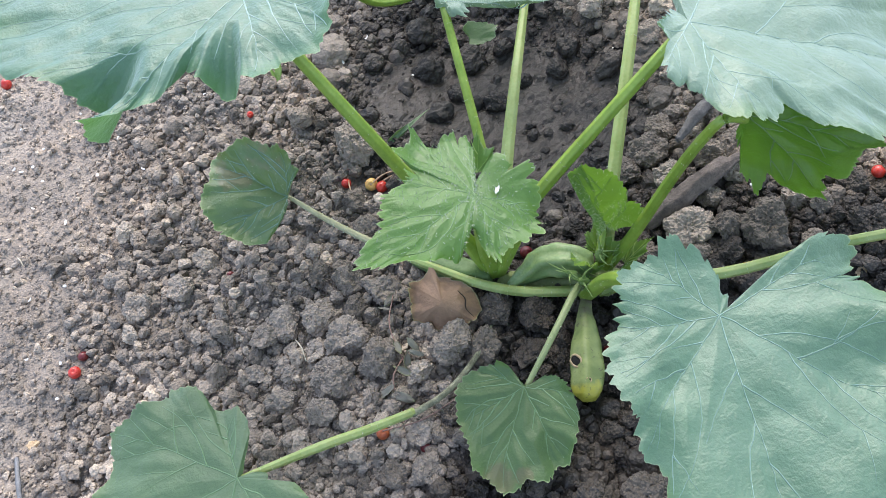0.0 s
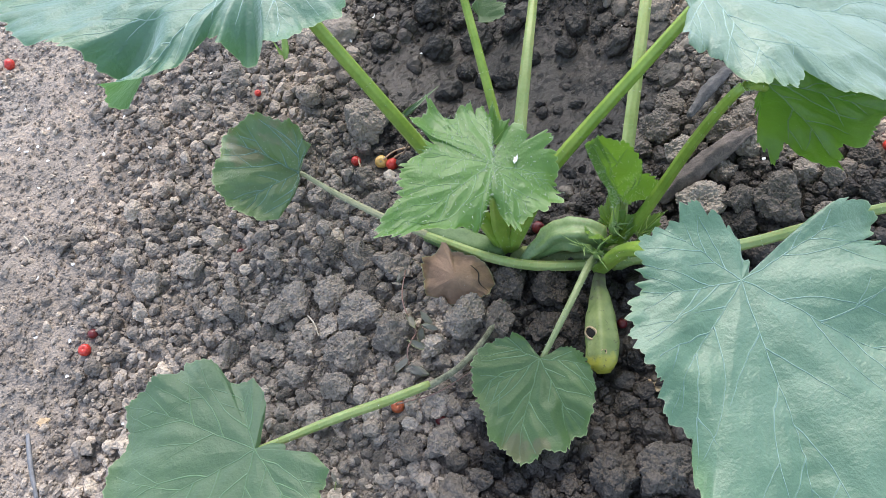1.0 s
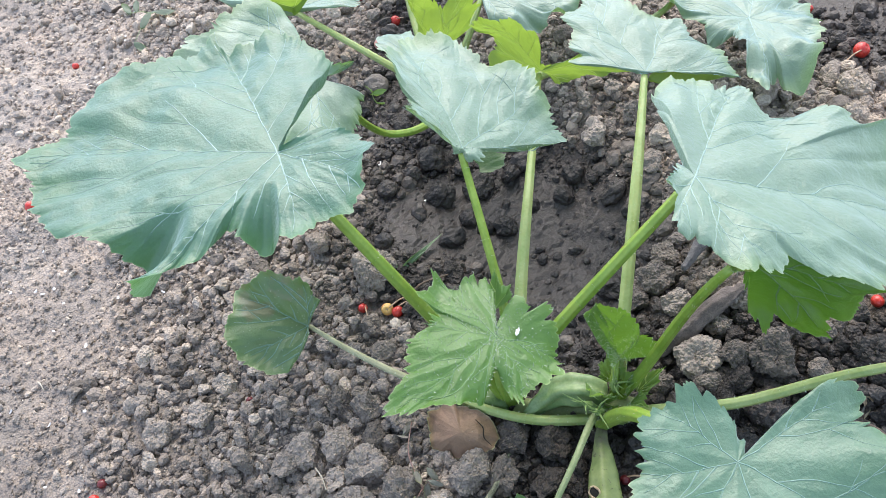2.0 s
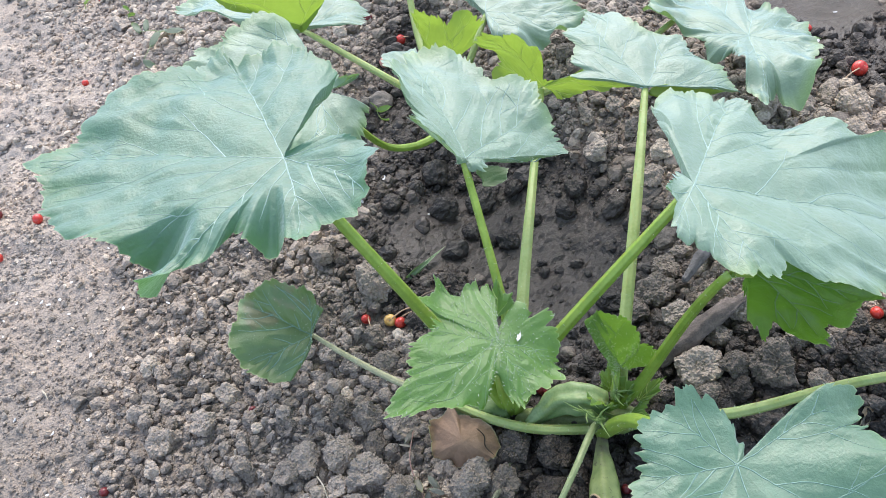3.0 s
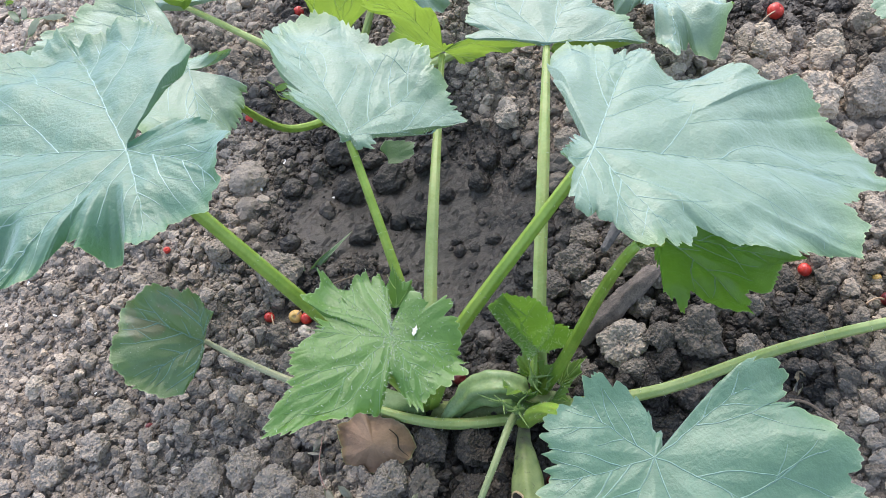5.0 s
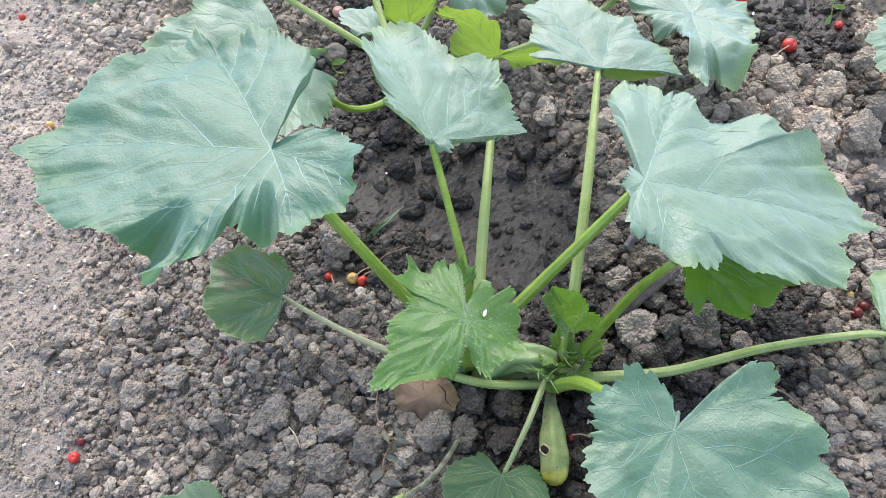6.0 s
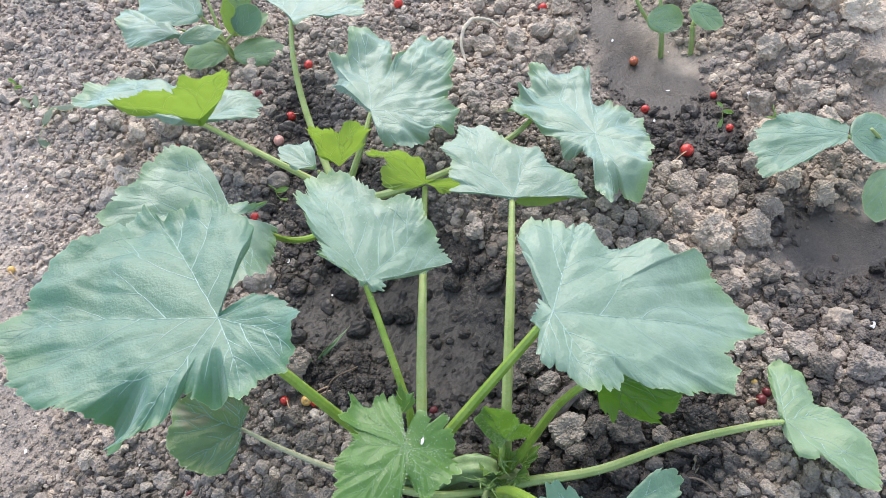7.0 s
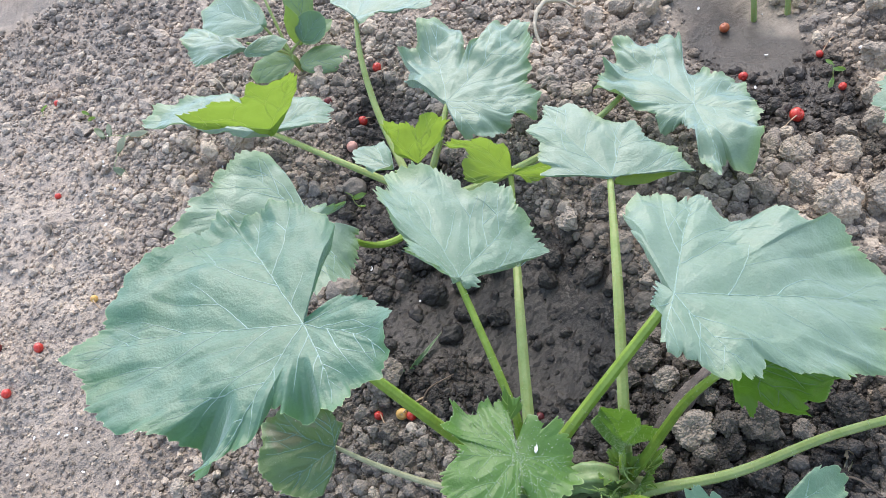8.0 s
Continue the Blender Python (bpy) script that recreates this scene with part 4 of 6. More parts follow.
    return (verts, [quads, fan], True, {'hem': hem, 'spot': spot_at, 'margin': np.clip((part_out - 0.9 + 0.14 * vnoise(np.stack([u * 24, v * 24, 0 * u + seed], 1), seed + 31)) / 0.16, 0, 1)}), [joined(vein_bits[g:e]) for g, e in zip(groups, ends)] if veins else []


def leaf(plant, name, mat, vein_mat, label="", **kw):
    blade, veins = leaf_parts(**kw)
    ob = part(name, mesh_from(name, *blade), mat, plant, label)
    for vein in veins:
        part("vein", mesh_from("vein", *vein), vein_mat, ob)
    return ob


def oval(plant, base, tip, width, normal, mat, name="leaf", seed=0, cup=(-1.5, 0, 1.5), label="", vein_mat=None):
    """A plain oval leaf from base to tip."""
    base, tip = np.array(base, float), np.array(tip, float)
    L = np.linalg.norm(tip - base)
    c = base + (tip - base) * 0.06
    rim = []
    for d in range(-165, 166, 15):
        t = radians(d)
        # an ellipse seen from near its end
        for rr in np.linspace(0.02, 1.0, 60) * L:
            x, y = rr * math.cos(t) + 0.06 * L, rr * math.sin(t)
            if ((x - L / 2) / (L / 2)) ** 2 + (y / (width / 2)) ** 2 > 1:
                break
        rim.append((d, 1000 * rr))
    return leaf(plant, name, mat, vein_mat or VEIN, label, join=c, normal=normal, ahead=(tip - base), cup=cup, rim=rim, tooth=0.0, ripple=0.0015,
                seed=seed, n_round=72, n_rings=8, width=0.00075, veins=vein_mat is not None)


def stalk(plant, points, radii, mat=None, ribs=7, name="petiole", bristles=0, seed=0, n=26, label="", wobble=0.0, thin=0.6):
    radii = [r * thin for r in radii]
    v, f = tube(points, radii, n=n, ring=28 if ribs else 12, ribs=ribs, rib_depth=0.06, wobble=wobble, seed=seed)
    ob = part(name, mesh_from(name, v, f), mat or STALK, plant, label)
    if bristles:
        rg = np.random.default_rng(seed)
        ring = 28 if ribs else 12
        bits = []
        for _ in range(bristles):
            k = int(rg.integers(ring * 2, len(v) - ring * 2))
            row = k // ring
            c = v[row * ring:(row + 1) * ring].mean(0)
            out = v[k] - c
            rad = np.linalg.norm(out) + 1e-9
            out = out / rad + rg.normal(0, 0.25, 3)
            out /= np.linalg.norm(out)
            h = rg.uniform(0.0010, 0.0024)
            s1 = np.cross(out, (0.3, 0.8, 0.5))
            s1 /= np.linalg.norm(s1)
            s2 = np.cross(out, s1)
            w = 0.00028
            bits.append((np.array([v[k] + s1 * w, v[k] - s1 * w * 0.5 + s2 * w, v[k] - s1 * w * 0.5 - s2 * w, v[k] + out * h]),
                         [np.array([[0, 1, 3], [1, 2, 3], [2, 0, 3]])]))
        bv, bf = joined(bits)
        tagged(part("bristles", mesh_from("bristles", bv, bf, False), BRISTLE, ob), kind="stuff")
    return ob


def fur(ob, count, long, seed, mat=None, sides=(-1, 1)):
    """Short pale hairs standing on a mesh."""
    rg = np.random.default_rng(seed)
    vs = np.array([p.co[:] for p in ob.data.vertices])
    ns = np.array([p.normal[:] for p in ob.data.vertices])
    bits = []
    for k in rg.integers(0, len(vs), count):
        out = ns[k] * rg.choice(sides) + rg.normal(0, 0.5, 3)
        out /= np.linalg.norm(out)
        s1 = np.cross(out, (0.3, 0.8, 0.5))
        s1 /= np.linalg.norm(s1)
        s2 = np.cross(out, s1)
        w = 0.00026
        bits.append((np.array([vs[k] + s1 * w, vs[k] - s1 * w * 0.5 + s2 * w, vs[k] - s1 * w * 0.5 - s2 * w, vs[k] + out * long * rg.uniform(0.5, 1.2)]), [np.array([[0, 1, 3], [1, 2, 3], [2, 0, 3]])]))
    bv, bf = joined(bits)
    tagged(part("hairs", mesh_from("hairs", bv, bf, False), mat or BRISTLE, ob), kind="stuff")


# ---------------------------------------------------------------- front courgette plant
front = thing("courgette_plant", (0.17, 0.585, 0.0), "large courgette plant with lobed green leaves on thick stalks", "plant", "courgette plants")
G, C = (0.107, 0.612, 0.0), (0.207, 0.566, 0.0)
leaf(front, "leaf", LEAF_MID, VEIN_PALE, 'broad grey-green leaf with drooping lobes',
     join=(-0.006, 0.691, 0.367), normal=(0.15, -0.01, 0.99), ahead=(-0.93, 0.33, 0.14), cup=(0.04, 0.13, 0.36), seed=1, lift=[(-149, 0), (-105, 2), (-98, -1), (-54, -2), (39, -9), (114, 2), (142, 1), (154, 9), (156, 11)], droop=[[53, 7.5, 40, 0.62], [96, 8, 27, 0.45]], tooth=0.005, width=0.0008, roll=0.04,
     rim=[(-100, 41), (-99, 52), (-98, 114), (-84, 145), (-71, 168), (-56, 156), (-54, 184), (-41, 179), (-16, 195), (-6, 194), (3, 215), (5, 225), (22.3, 196), (27.8, 196), (33.1, 188), (35.4, 175), (38.5, 162), (42, 152), (45, 142), (48, 134), (53, 138), (59, 148), (64, 156), (66, 141), (66.8, 127), (70, 124), (73, 118), (75, 104), (76.5, 77), (84, 81), (91, 84), (99, 80), (106, 82), (113, 95), (128.8, 81), (141.0, 93), (145.5, 90), (151.9, 94), (156.9, 85), (174.6, 78), (192.3, 69), (211, 42), (221, 26)])
fur(leaf(front, "leaf", LEAF_SKY_SHEEN, VEIN_PALE, '',
     join=(0.139, 0.764, 0.24), normal=(0.55, -0.13, 0.82), ahead=(-0.18, 0.95, 0.27), cup=(-0.14, 0.03, 0.12), seed=2, lift=[(-95, 2), (-58, 14), (-4, -10), (16, 4), (55, 20), (99, -5)], tooth=0.0065, pitch=0.009, width=0.00075,
     rim=[(-174, 15), (-138, 19), (-102, 24), (-99, 46), (-98, 65), (-97, 72), (-96, 106), (-94, 128), (-76, 127), (-67, 132), (-58, 145), (-47, 134), (-39, 122), (-31, 137), (-23, 161), (-14, 165), (-4, 174), (2, 142), (16, 137), (17, 117), (22, 94), (23, 73), (51, 74), (65, 44), (74, 22), (102, 11)]), 600, 0.0026, 5, sides=(1,))
leaf(front, "leaf", LEAF_SKY_SHEEN, VEIN_PALE, 'broad green leaf with a curled edge, paled by sky sheen',
     join=(0.313, 0.616, 0.27), normal=(0.35, -0.04, 0.94), ahead=(0.86, -0.39, -0.33), cup=(-0.18, 0.11, 0.28), seed=3, lift=[(-132, 10), (-118, 1), (-99, 3), (-67, -5), (-57, 1), (-38, 5), (-37, 5), (-28, -1), (-16, -7), (-4, 0), (-3, 0), (9, -3), (13, -2), (19, 3), (27, 8), (28, 8), (31, 8), (35, 7), (46, -4), (73, 5), (83, 2), (92, -5), (99, -4), (110, 1), (112, 1), (117, 1)], droop=[[38, 10, -16, 0.6]], ripple=0.008, tooth=0.005, width=0.00075,
     rim=[(-237, 20), (-134, 43), (-117, 35), (-102.3, 68), (-100.3, 75), (-86.9, 69), (-73.8, 83), (-69.9, 90), (-63.1, 97), (-57.5, 97), (-56.0, 106), (-47.2, 99), (-40.2, 95), (-37.5, 112), (-32.0, 137), (-30.7, 143), (-26.8, 162), (-22.9, 165), (-20.5, 174), (-17.3, 204), (-12.9, 202), (-7.0, 196), (-4.7, 195), (-1.5, 211), (1.9, 213), (7.6, 243), (9.5, 239), (13.3, 240), (19, 224), (25, 206), (30, 213), (34, 205), (35, 179), (45, 161), (60, 132), (67, 133), (73, 150), (83, 130), (99, 138), (109, 112), (110, 90), (112, 82), (113, 72), (114, 40), (115, 17)])
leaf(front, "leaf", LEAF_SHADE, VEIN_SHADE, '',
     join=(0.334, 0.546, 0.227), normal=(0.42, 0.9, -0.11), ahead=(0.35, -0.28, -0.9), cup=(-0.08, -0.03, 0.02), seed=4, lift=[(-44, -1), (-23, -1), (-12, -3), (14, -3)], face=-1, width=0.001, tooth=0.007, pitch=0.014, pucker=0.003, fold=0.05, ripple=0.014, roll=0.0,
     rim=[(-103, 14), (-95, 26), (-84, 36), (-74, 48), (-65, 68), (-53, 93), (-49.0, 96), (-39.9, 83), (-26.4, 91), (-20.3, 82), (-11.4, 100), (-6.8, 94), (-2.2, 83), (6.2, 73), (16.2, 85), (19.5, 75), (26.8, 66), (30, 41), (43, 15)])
leaf(front, "leaf", LEAF_SKY_SHEEN, VEIN_PALE, '',
     join=(0.353, 0.848, 0.187), normal=(0.2, -0.1, 0.97), ahead=(-0.21, 0.97, 0.15), cup=(0.0, 0.0, 0.0), seed=5, tooth=0.005, width=0.00075, curl=0.003, ripple=0.006,
     rim=[(-118.8, 108), (-101.4, 99), (-83.9, 88), (-71.0, 86), (-59.7, 91), (-46.0, 89), (-31.1, 99), (-20.8, 115), (-14.8, 128), (-4.0, 149), (1.6, 132), (16.1, 127), (20.3, 99), (37.6, 96), (41.1, 73), (52.2, 77)])
leaf(front, "leaf", LEAF_UNDER, VEIN_UNDER, '',
     join=(0.264, 0.99, 0.114), normal=(0.6, 0.77, 0.23), ahead=(0.67, -0.64, 0.37), cup=(0.0, 0.0, -0.02), seed=6, face=-1, width=0.0006,
     rim=[(-195, 23), (-175, 47), (-168, 82), (-124, 71), (-108, 88), (-107, 101), (-88, 126), (-73, 115), (-69, 86), (-58, 57), (-57, 18), (-13, 12), (-12, 59), (-10, 107), (0, 138), (11, 134), (12, 104), (22, 57), (70, 22)])
leaf(front, "leaf", LEAF_UNDER, VEIN_UNDER, '',
     join=(0.152, 1.081, 0.12), normal=(0.15, 0.98, 0.15), ahead=(-0.19, -0.12, 0.97), cup=(0.0, 0.0, 0.0), seed=23, face=-1, width=0.0006,
     rim=[(-18, 40), (-5, 78), (-2, 106), (0, 127), (6, 113), (13, 97), (24, 81), (29, 87), (38, 100), (55, 89), (65, 53)])
fur(leaf(front, "leaf", LEAF_FRESH, VEIN_YOUNG, '',
     join=(0.117, 0.563, 0.209), normal=(0.38, -0.05, 0.92), ahead=(-0.84, -0.42, 0.33), cup=(-0.01, -0.03, 0.12), seed=7, tooth=0.0068, pitch=0.0085, pucker=0.003, width=0.00075, fold=0.02,
     rim=[(-177.2, 43), (-163.1, 39), (-149.1, 33), (-139, 20), (-132, 15), (-128, 29), (-125.4, 47), (-120.9, 63), (-112.2, 60), (-104.3, 68), (-91.7, 69), (-85.4, 79), (-81.8, 67), (-74.3, 67), (-63, 74), (-61, 70), (-60, 50), (-55, 46), (-42.8, 67), (-37.7, 60), (-29.9, 61), (-20.8, 78), (-11.3, 81), (-8.6, 89), (-5.6, 86), (1.2, 104), (6.6, 115), (10.7, 100), (14.4, 86), (25.6, 74), (34.2, 62), (44.7, 63), (47.9, 50), (52, 36), (60.8, 38), (68.6, 49), (73.5, 60), (88.7, 55), (93.2, 48), (102.5, 52), (109.6, 48), (116.1, 57), (122.8, 53), (129.2, 62), (159.6, 49), (166.7, 42), (176.8, 50)]), 750, 0.003, 5, sides=(1,))
fur(leaf(front, "leaf", LEAF_FRESH, VEIN_YOUNG, '',
     join=(0.226, 0.592, 0.062), normal=(0.36, -0.93, 0.06), ahead=(-0.125, 0.016, 0.99), cup=(0.0, 0.0, 0.0), seed=8, tooth=0.0055, pitch=0.0065, fold=0.05, pucker=0.004, width=0.0007, roll=0.0, pleat=(1, 0.55), ripple=0.006,
     rim=[(-150, 14), (-100.6, 24), (-75, 30), (-54.9, 37), (-31.2, 46), (-23, 66), (-9.8, 92), (-2.1, 101), (5.1, 124), (9.3, 131), (12, 98), (17, 64), (32, 31), (70, 16)]), 420, 0.0032, 5, sides=(1,))
fur(leaf(front, "leaf", LEAF_SICK, VEIN, 'wilting dark green leaf with brown spots',
     join=(-0.085, 0.732, 0.083), normal=(0.01, -0.59, 0.8), ahead=(-0.75, 0.52, 0.4), cup=(0.0, 0.0, 0.0), seed=9, ripple=0.014, pucker=0.0035, width=0.0011, pleat=(1, 0.42), fold=0.05, spots=((3, 50, 10), (8, 66, 13), (1, 80, 9)), roll=0.0, tooth=0.003, curl=0.012,
     rim=[(-100.0, 15), (-94.3, 31), (-73.3, 48), (-64, 49), (-53.3, 49), (-44, 59), (-32.9, 71), (-20, 79), (-7.2, 88), (3.3, 90), (16, 86), (32.5, 85), (50.1, 78), (69.3, 64), (80, 61), (94.6, 54), (108.3, 26), (133.1, 10)]), 250, 0.0018, 5, sides=(1,))
leaf(front, "leaf", LEAF_OLD, VEIN_SHADE, '',
     join=(0.108, 0.459, 0.05), normal=(-0.1, -0.24, 0.97), ahead=(-0.45, -0.85, -0.26), cup=(0.0, 0.0, 0.0), seed=10, width=0.0011, tooth=0.003, pitch=0.007, pucker=0.003, fold=0.035, spots=((-4, 84, 15), (12, 78, 9)),
     rim=[(-136, 9), (-134, 22), (-125, 35), (-106, 44), (-88, 53), (-77, 59), (-54, 66), (-38, 72), (-32, 73), (-21, 86), (-11, 89), (0, 95), (9, 89), (14, 80), (27, 80), (34, 70), (41, 74), (52, 67), (73, 60), (89, 51), (104, 41), (120, 30), (130, 18)])
leaf(front, "leaf", LEAF_DULL, VEIN_SHADE, '',
     join=(-0.148, 0.427, 0.1), normal=(0.0, -0.1, 1.0), ahead=(-0.95, -0.3, -0.03), cup=(0.0, 0.0, 0.0), seed=11, width=0.0011, tooth=0.003, pitch=0.009,
     rim=[(-133, 12), (-127, 37), (-120, 50), (-110, 65), (-97, 66), (-91, 71), (-90, 87), (-88, 96), (-77, 112), (-72, 107), (-60, 126), (-49, 144), (-40, 133), (-32, 133), (-26, 139), (-16, 141), (0, 145), (15, 135), (37, 119), (61, 106), (85, 104), (106, 92), (116, 75), (134, 71), (145, 52), (146, 30), (156, 31), (174, 16)])
leaf(front, "leaf", LEAF, VEIN, 'broad smooth grey-green leaf',
     join=(0.259, 0.404, 0.204), normal=(0.1, -0.15, 0.98), ahead=(-0.12, -0.98, -0.14), cup=(0.0, 0.0, 0.0), seed=12,
     rim=[(-231, 15), (-217, 24), (-201, 22), (-187, 35), (-178, 43), (-153, 62), (-131, 70), (-117, 77), (-101, 71), (-86, 76), (-75, 78), (-70, 89), (-57, 90), (-49, 88), (-38, 113), (-33, 113), (-29, 120), (-27, 136), (-24, 152), (-21, 176), (-11, 197), (-1, 203), (13, 196), (26, 182), (39, 161), (57, 139), (76, 120), (96, 104), (101, 94), (110, 103), (115, 100), (121, 87), (123, 75), (124, 67), (125, 51), (126, 33), (127, 16)])
leaf(front, "leaf", LEAF_LIME, VEIN_PALE, '',
     join=(0.537, 0.482, 0.07), normal=(0.2, 0.1, 0.98), ahead=(0.18, -0.98, 0.06), cup=(0.0, 0.0, 0.0), seed=13, tooth=0.0035, width=0.00075,
     rim=[(-38, 24), (-30, 48), (-16, 56), (-5.5, 56), (-1, 55), (2, 72), (6, 106), (12, 121), (24, 104), (45.6, 82), (62.4, 68), (77.9, 60), (92.4, 50), (105.8, 64), (118.1, 84), (130, 87), (141.8, 89), (148.7, 86), (152, 58), (158, 30), (172, 13)])
stalk(front, [G, (0.085, 0.62, 0.1), (0.057, 0.638, 0.182), (-0.007, 0.691, 0.361)], [0.014, 0.0125, 0.0105, 0.008], bristles=170, seed=1)
stalk(front, [G, (0.125, 0.635, 0.1), (0.132, 0.655, 0.15), (0.136, 0.765, 0.235)], [0.011, 0.009, 0.0075, 0.006], bristles=120, seed=2)
stalk(front, [G, (0.145, 0.6, 0.09), (0.167, 0.594, 0.14), (0.311, 0.616, 0.264)], [0.015, 0.0125, 0.0105, 0.008], bristles=170, seed=3)
stalk(front, [(0.212, 0.573, 0.0), (0.246, 0.63, 0.085), (0.3, 0.735, 0.148), (0.352, 0.849, 0.181)], [0.0125, 0.0105, 0.0095, 0.006], STALK_PALE, bristles=150, seed=4)
stalk(front, [G, (0.135, 0.655, 0.055), (0.174, 0.755, 0.085), (0.26, 0.985, 0.113)], [0.0125, 0.0115, 0.0105, 0.006], STALK_PALE, bristles=150, seed=5)
stalk(front, [(0.208, 0.572, 0.01), (0.244, 0.573, 0.06), (0.285, 0.562, 0.16), (0.306, 0.541, 0.232), (0.318, 0.541, 0.236), (0.331, 0.541, 0.228)], [0.0105, 0.0092, 0.0078, 0.0065, 0.006, 0.005], bristles=120, seed=6)
stalk(front, [G, (0.108, 0.605, 0.07), (0.115, 0.563, 0.203)], [0.0155, 0.014, 0.007], bristles=90, seed=7)
stalk(front, [C, (0.215, 0.58, 0.04), (0.225, 0.594, 0.062)], [0.009, 0.008, 0.0045], bristles=60, seed=8)
stalk(front, [(0.185, 0.56, 0.012), (0.13, 0.573, 0.02), (0.088, 0.595, 0.024), (0.05, 0.622, 0.032), (0.024, 0.641, 0.038)], [0.009, 0.0085, 0.008, 0.007, 0.0062], STALK_PALE, bristles=120, seed=9)
stalk(front, [(0.03, 0.637, 0.037), (-0.01, 0.667, 0.049), (-0.05, 0.70, 0.066), (-0.085, 0.734, 0.08)], [0.0066, 0.006, 0.0052, 0.004], STALK_GREY, bristles=90, seed=19, label="dry grey-green outer half of a leaf stalk")
stalk(front, [(0.192, 0.556, 0.02), (0.182, 0.548, 0.04), (0.15, 0.503, 0.055), (0.109, 0.46, 0.044)], [0.0068, 0.0062, 0.0052, 0.0042], STALK_DIM, bristles=90, seed=10)
stalk(front, [(0.19, 0.555, 0.01), (0.215, 0.5, 0.12), (0.258, 0.405, 0.198)], [0.0125, 0.011, 0.008], bristles=100, seed=11)
stalk(front, [(0.205, 0.555, 0.008), (0.234, 0.548, 0.022), (0.318, 0.524, 0.033), (0.42, 0.511, 0.052), (0.504, 0.488, 0.074), (0.536, 0.482, 0.066)], [0.0115, 0.0105, 0.009, 0.008, 0.0072, 0.005], STALK_PALE, bristles=190, seed=12)
stalk(front, [(-0.0, 0.474, 0.03), (-0.04, 0.46, 0.05), (-0.079, 0.447, 0.072), (-0.148, 0.428, 0.094)], [0.0068, 0.0074, 0.0072, 0.005], STALK_PALE, bristles=90, seed=13)
stalk(front, [(0.09, 0.555, 0.004), (0.062, 0.514, 0.012), (0.03, 0.487, 0.022), (-0.002, 0.473, 0.031)], [0.004, 0.0055, 0.0058, 0.0069], STALK_DEAD, ribs=4, thin=0.5, name="withered_stalk", seed=14, label="dry withered grey-brown end of a leaf stalk", wobble=0.002)
stalk(front, [(0.095, 0.617, -0.01), (0.12, 0.602, 0.004), (0.165, 0.58, 0.004), (0.21, 0.567, 0.012), (0.235, 0.556, 0.004)], [0.01, 0.0105, 0.011, 0.0135, 0.009], STEM, ribs=5, name="stem", thin=1.0, bristles=120, seed=15, label="thick pale green main stem lying on the soil", wobble=0.003)


# the margin of one leaf is turned under and shows its yellow-green underside
oval(front, (0.354, 0.845, 0.18), (0.453, 0.824, 0.158), 0.02, (0.1, -0.8, 0.45), LEAF_UNDER, "folded_margin", 31, cup=(0, 0, 6), label="turned-under yellow-green leaf margin")


def crown_leaf(plant, at, way, size, seed):
    """A small unopened leaf: pleated, folded along its midrib and furred."""
    way = np.array(way, float)
    side = np.cross(way, (0.0, 0.0, 1.0))
    up = np.cross(side, way)
    mm = 1000 * size
    ob = leaf(plant, "leaf", LEAF_CROWN, VEIN_UNDER, join=at, normal=up, ahead=way, cup=(-4, 0, 28), pleat=(9, 0.16), curl=0.003, ripple=0.003, seed=seed,
              rim=[(-75, 0.3 * mm), (-50, 0.52 * mm), (-38, 0.5 * mm), (-24, 0.78 * mm), (-12, 0.74 * mm), (0, mm), (12, 0.74 * mm), (24, 0.78 * mm), (38, 0.5 * mm), (50, 0.52 * mm), (75, 0.3 * mm)],
              tooth=0.0025, pitch=0.005, n_round=120, n_rings=12, width=0.00075)
    fur(ob, 60, 0.0028, seed)
    return ob


def bud(plant, at, way, size, seed):
    """A flower bud: a small ribbed body with long thin sepals."""
    at, way = np.array(at), np.array(way, float)
    way /= np.linalg.norm(way)
    rg = np.random.default_rng(seed)
    v, f = tube([at, at + way * size * 0.45, at + way * size * 0.8], [size * 0.07, size * 0.15, size * 0.05], n=12, ring=15, ribs=5, rib_depth=0.2)
    ob = part("bud", mesh_from("bud", v, f), BUD, plant)
    for k in range(5):
        d = way * 0.9 + rg.normal(0, 0.38, 3)
        b = at + way * size * 0.6
        sv, sf = tube([b, b + d * size * 0.35, b + d * size * 0.75 + rg.normal(0, 0.002, 3)], [size * 0.045, size * 0.03, size * 0.008], n=8, ring=6)
        part("sepal", mesh_from("sepal", sv, sf), BUD, ob)
    fur(ob, 30, 0.002, seed)


for k, (at, way, size) in enumerate((
        ((0.222, 0.574, 0.03), (0.45, 0.05, 1.0), 0.032), ((0.236, 0.57, 0.022), (0.95, 0.25, 0.75), 0.036), ((0.199, 0.572, 0.03), (-0.25, -0.25, 1.0), 0.042),
        ((0.2, 0.56, 0.024), (-0.35, -0.7, 0.8), 0.034), ((0.222, 0.558, 0.026), (0.4, -0.6, 0.9), 0.036), ((0.214, 0.585, 0.03), (0.1, 0.5, 1.0), 0.034))):
    crown_leaf(front, at, way, size, 200 + k)
for k, (at, way, size) in enumerate((((0.194, 0.556, 0.03), (-0.3, -0.35, 1.0), 0.034), ((0.189, 0.562, 0.03), (-0.5, 0.0, 0.9), 0.03), ((0.205, 0.553, 0.028), (0.1, -0.6, 0.8), 0.028), ((0.212, 0.57, 0.04), (0.0, -0.1, 1.0), 0.032))):
    bud(front, at, way, size, 220 + k)
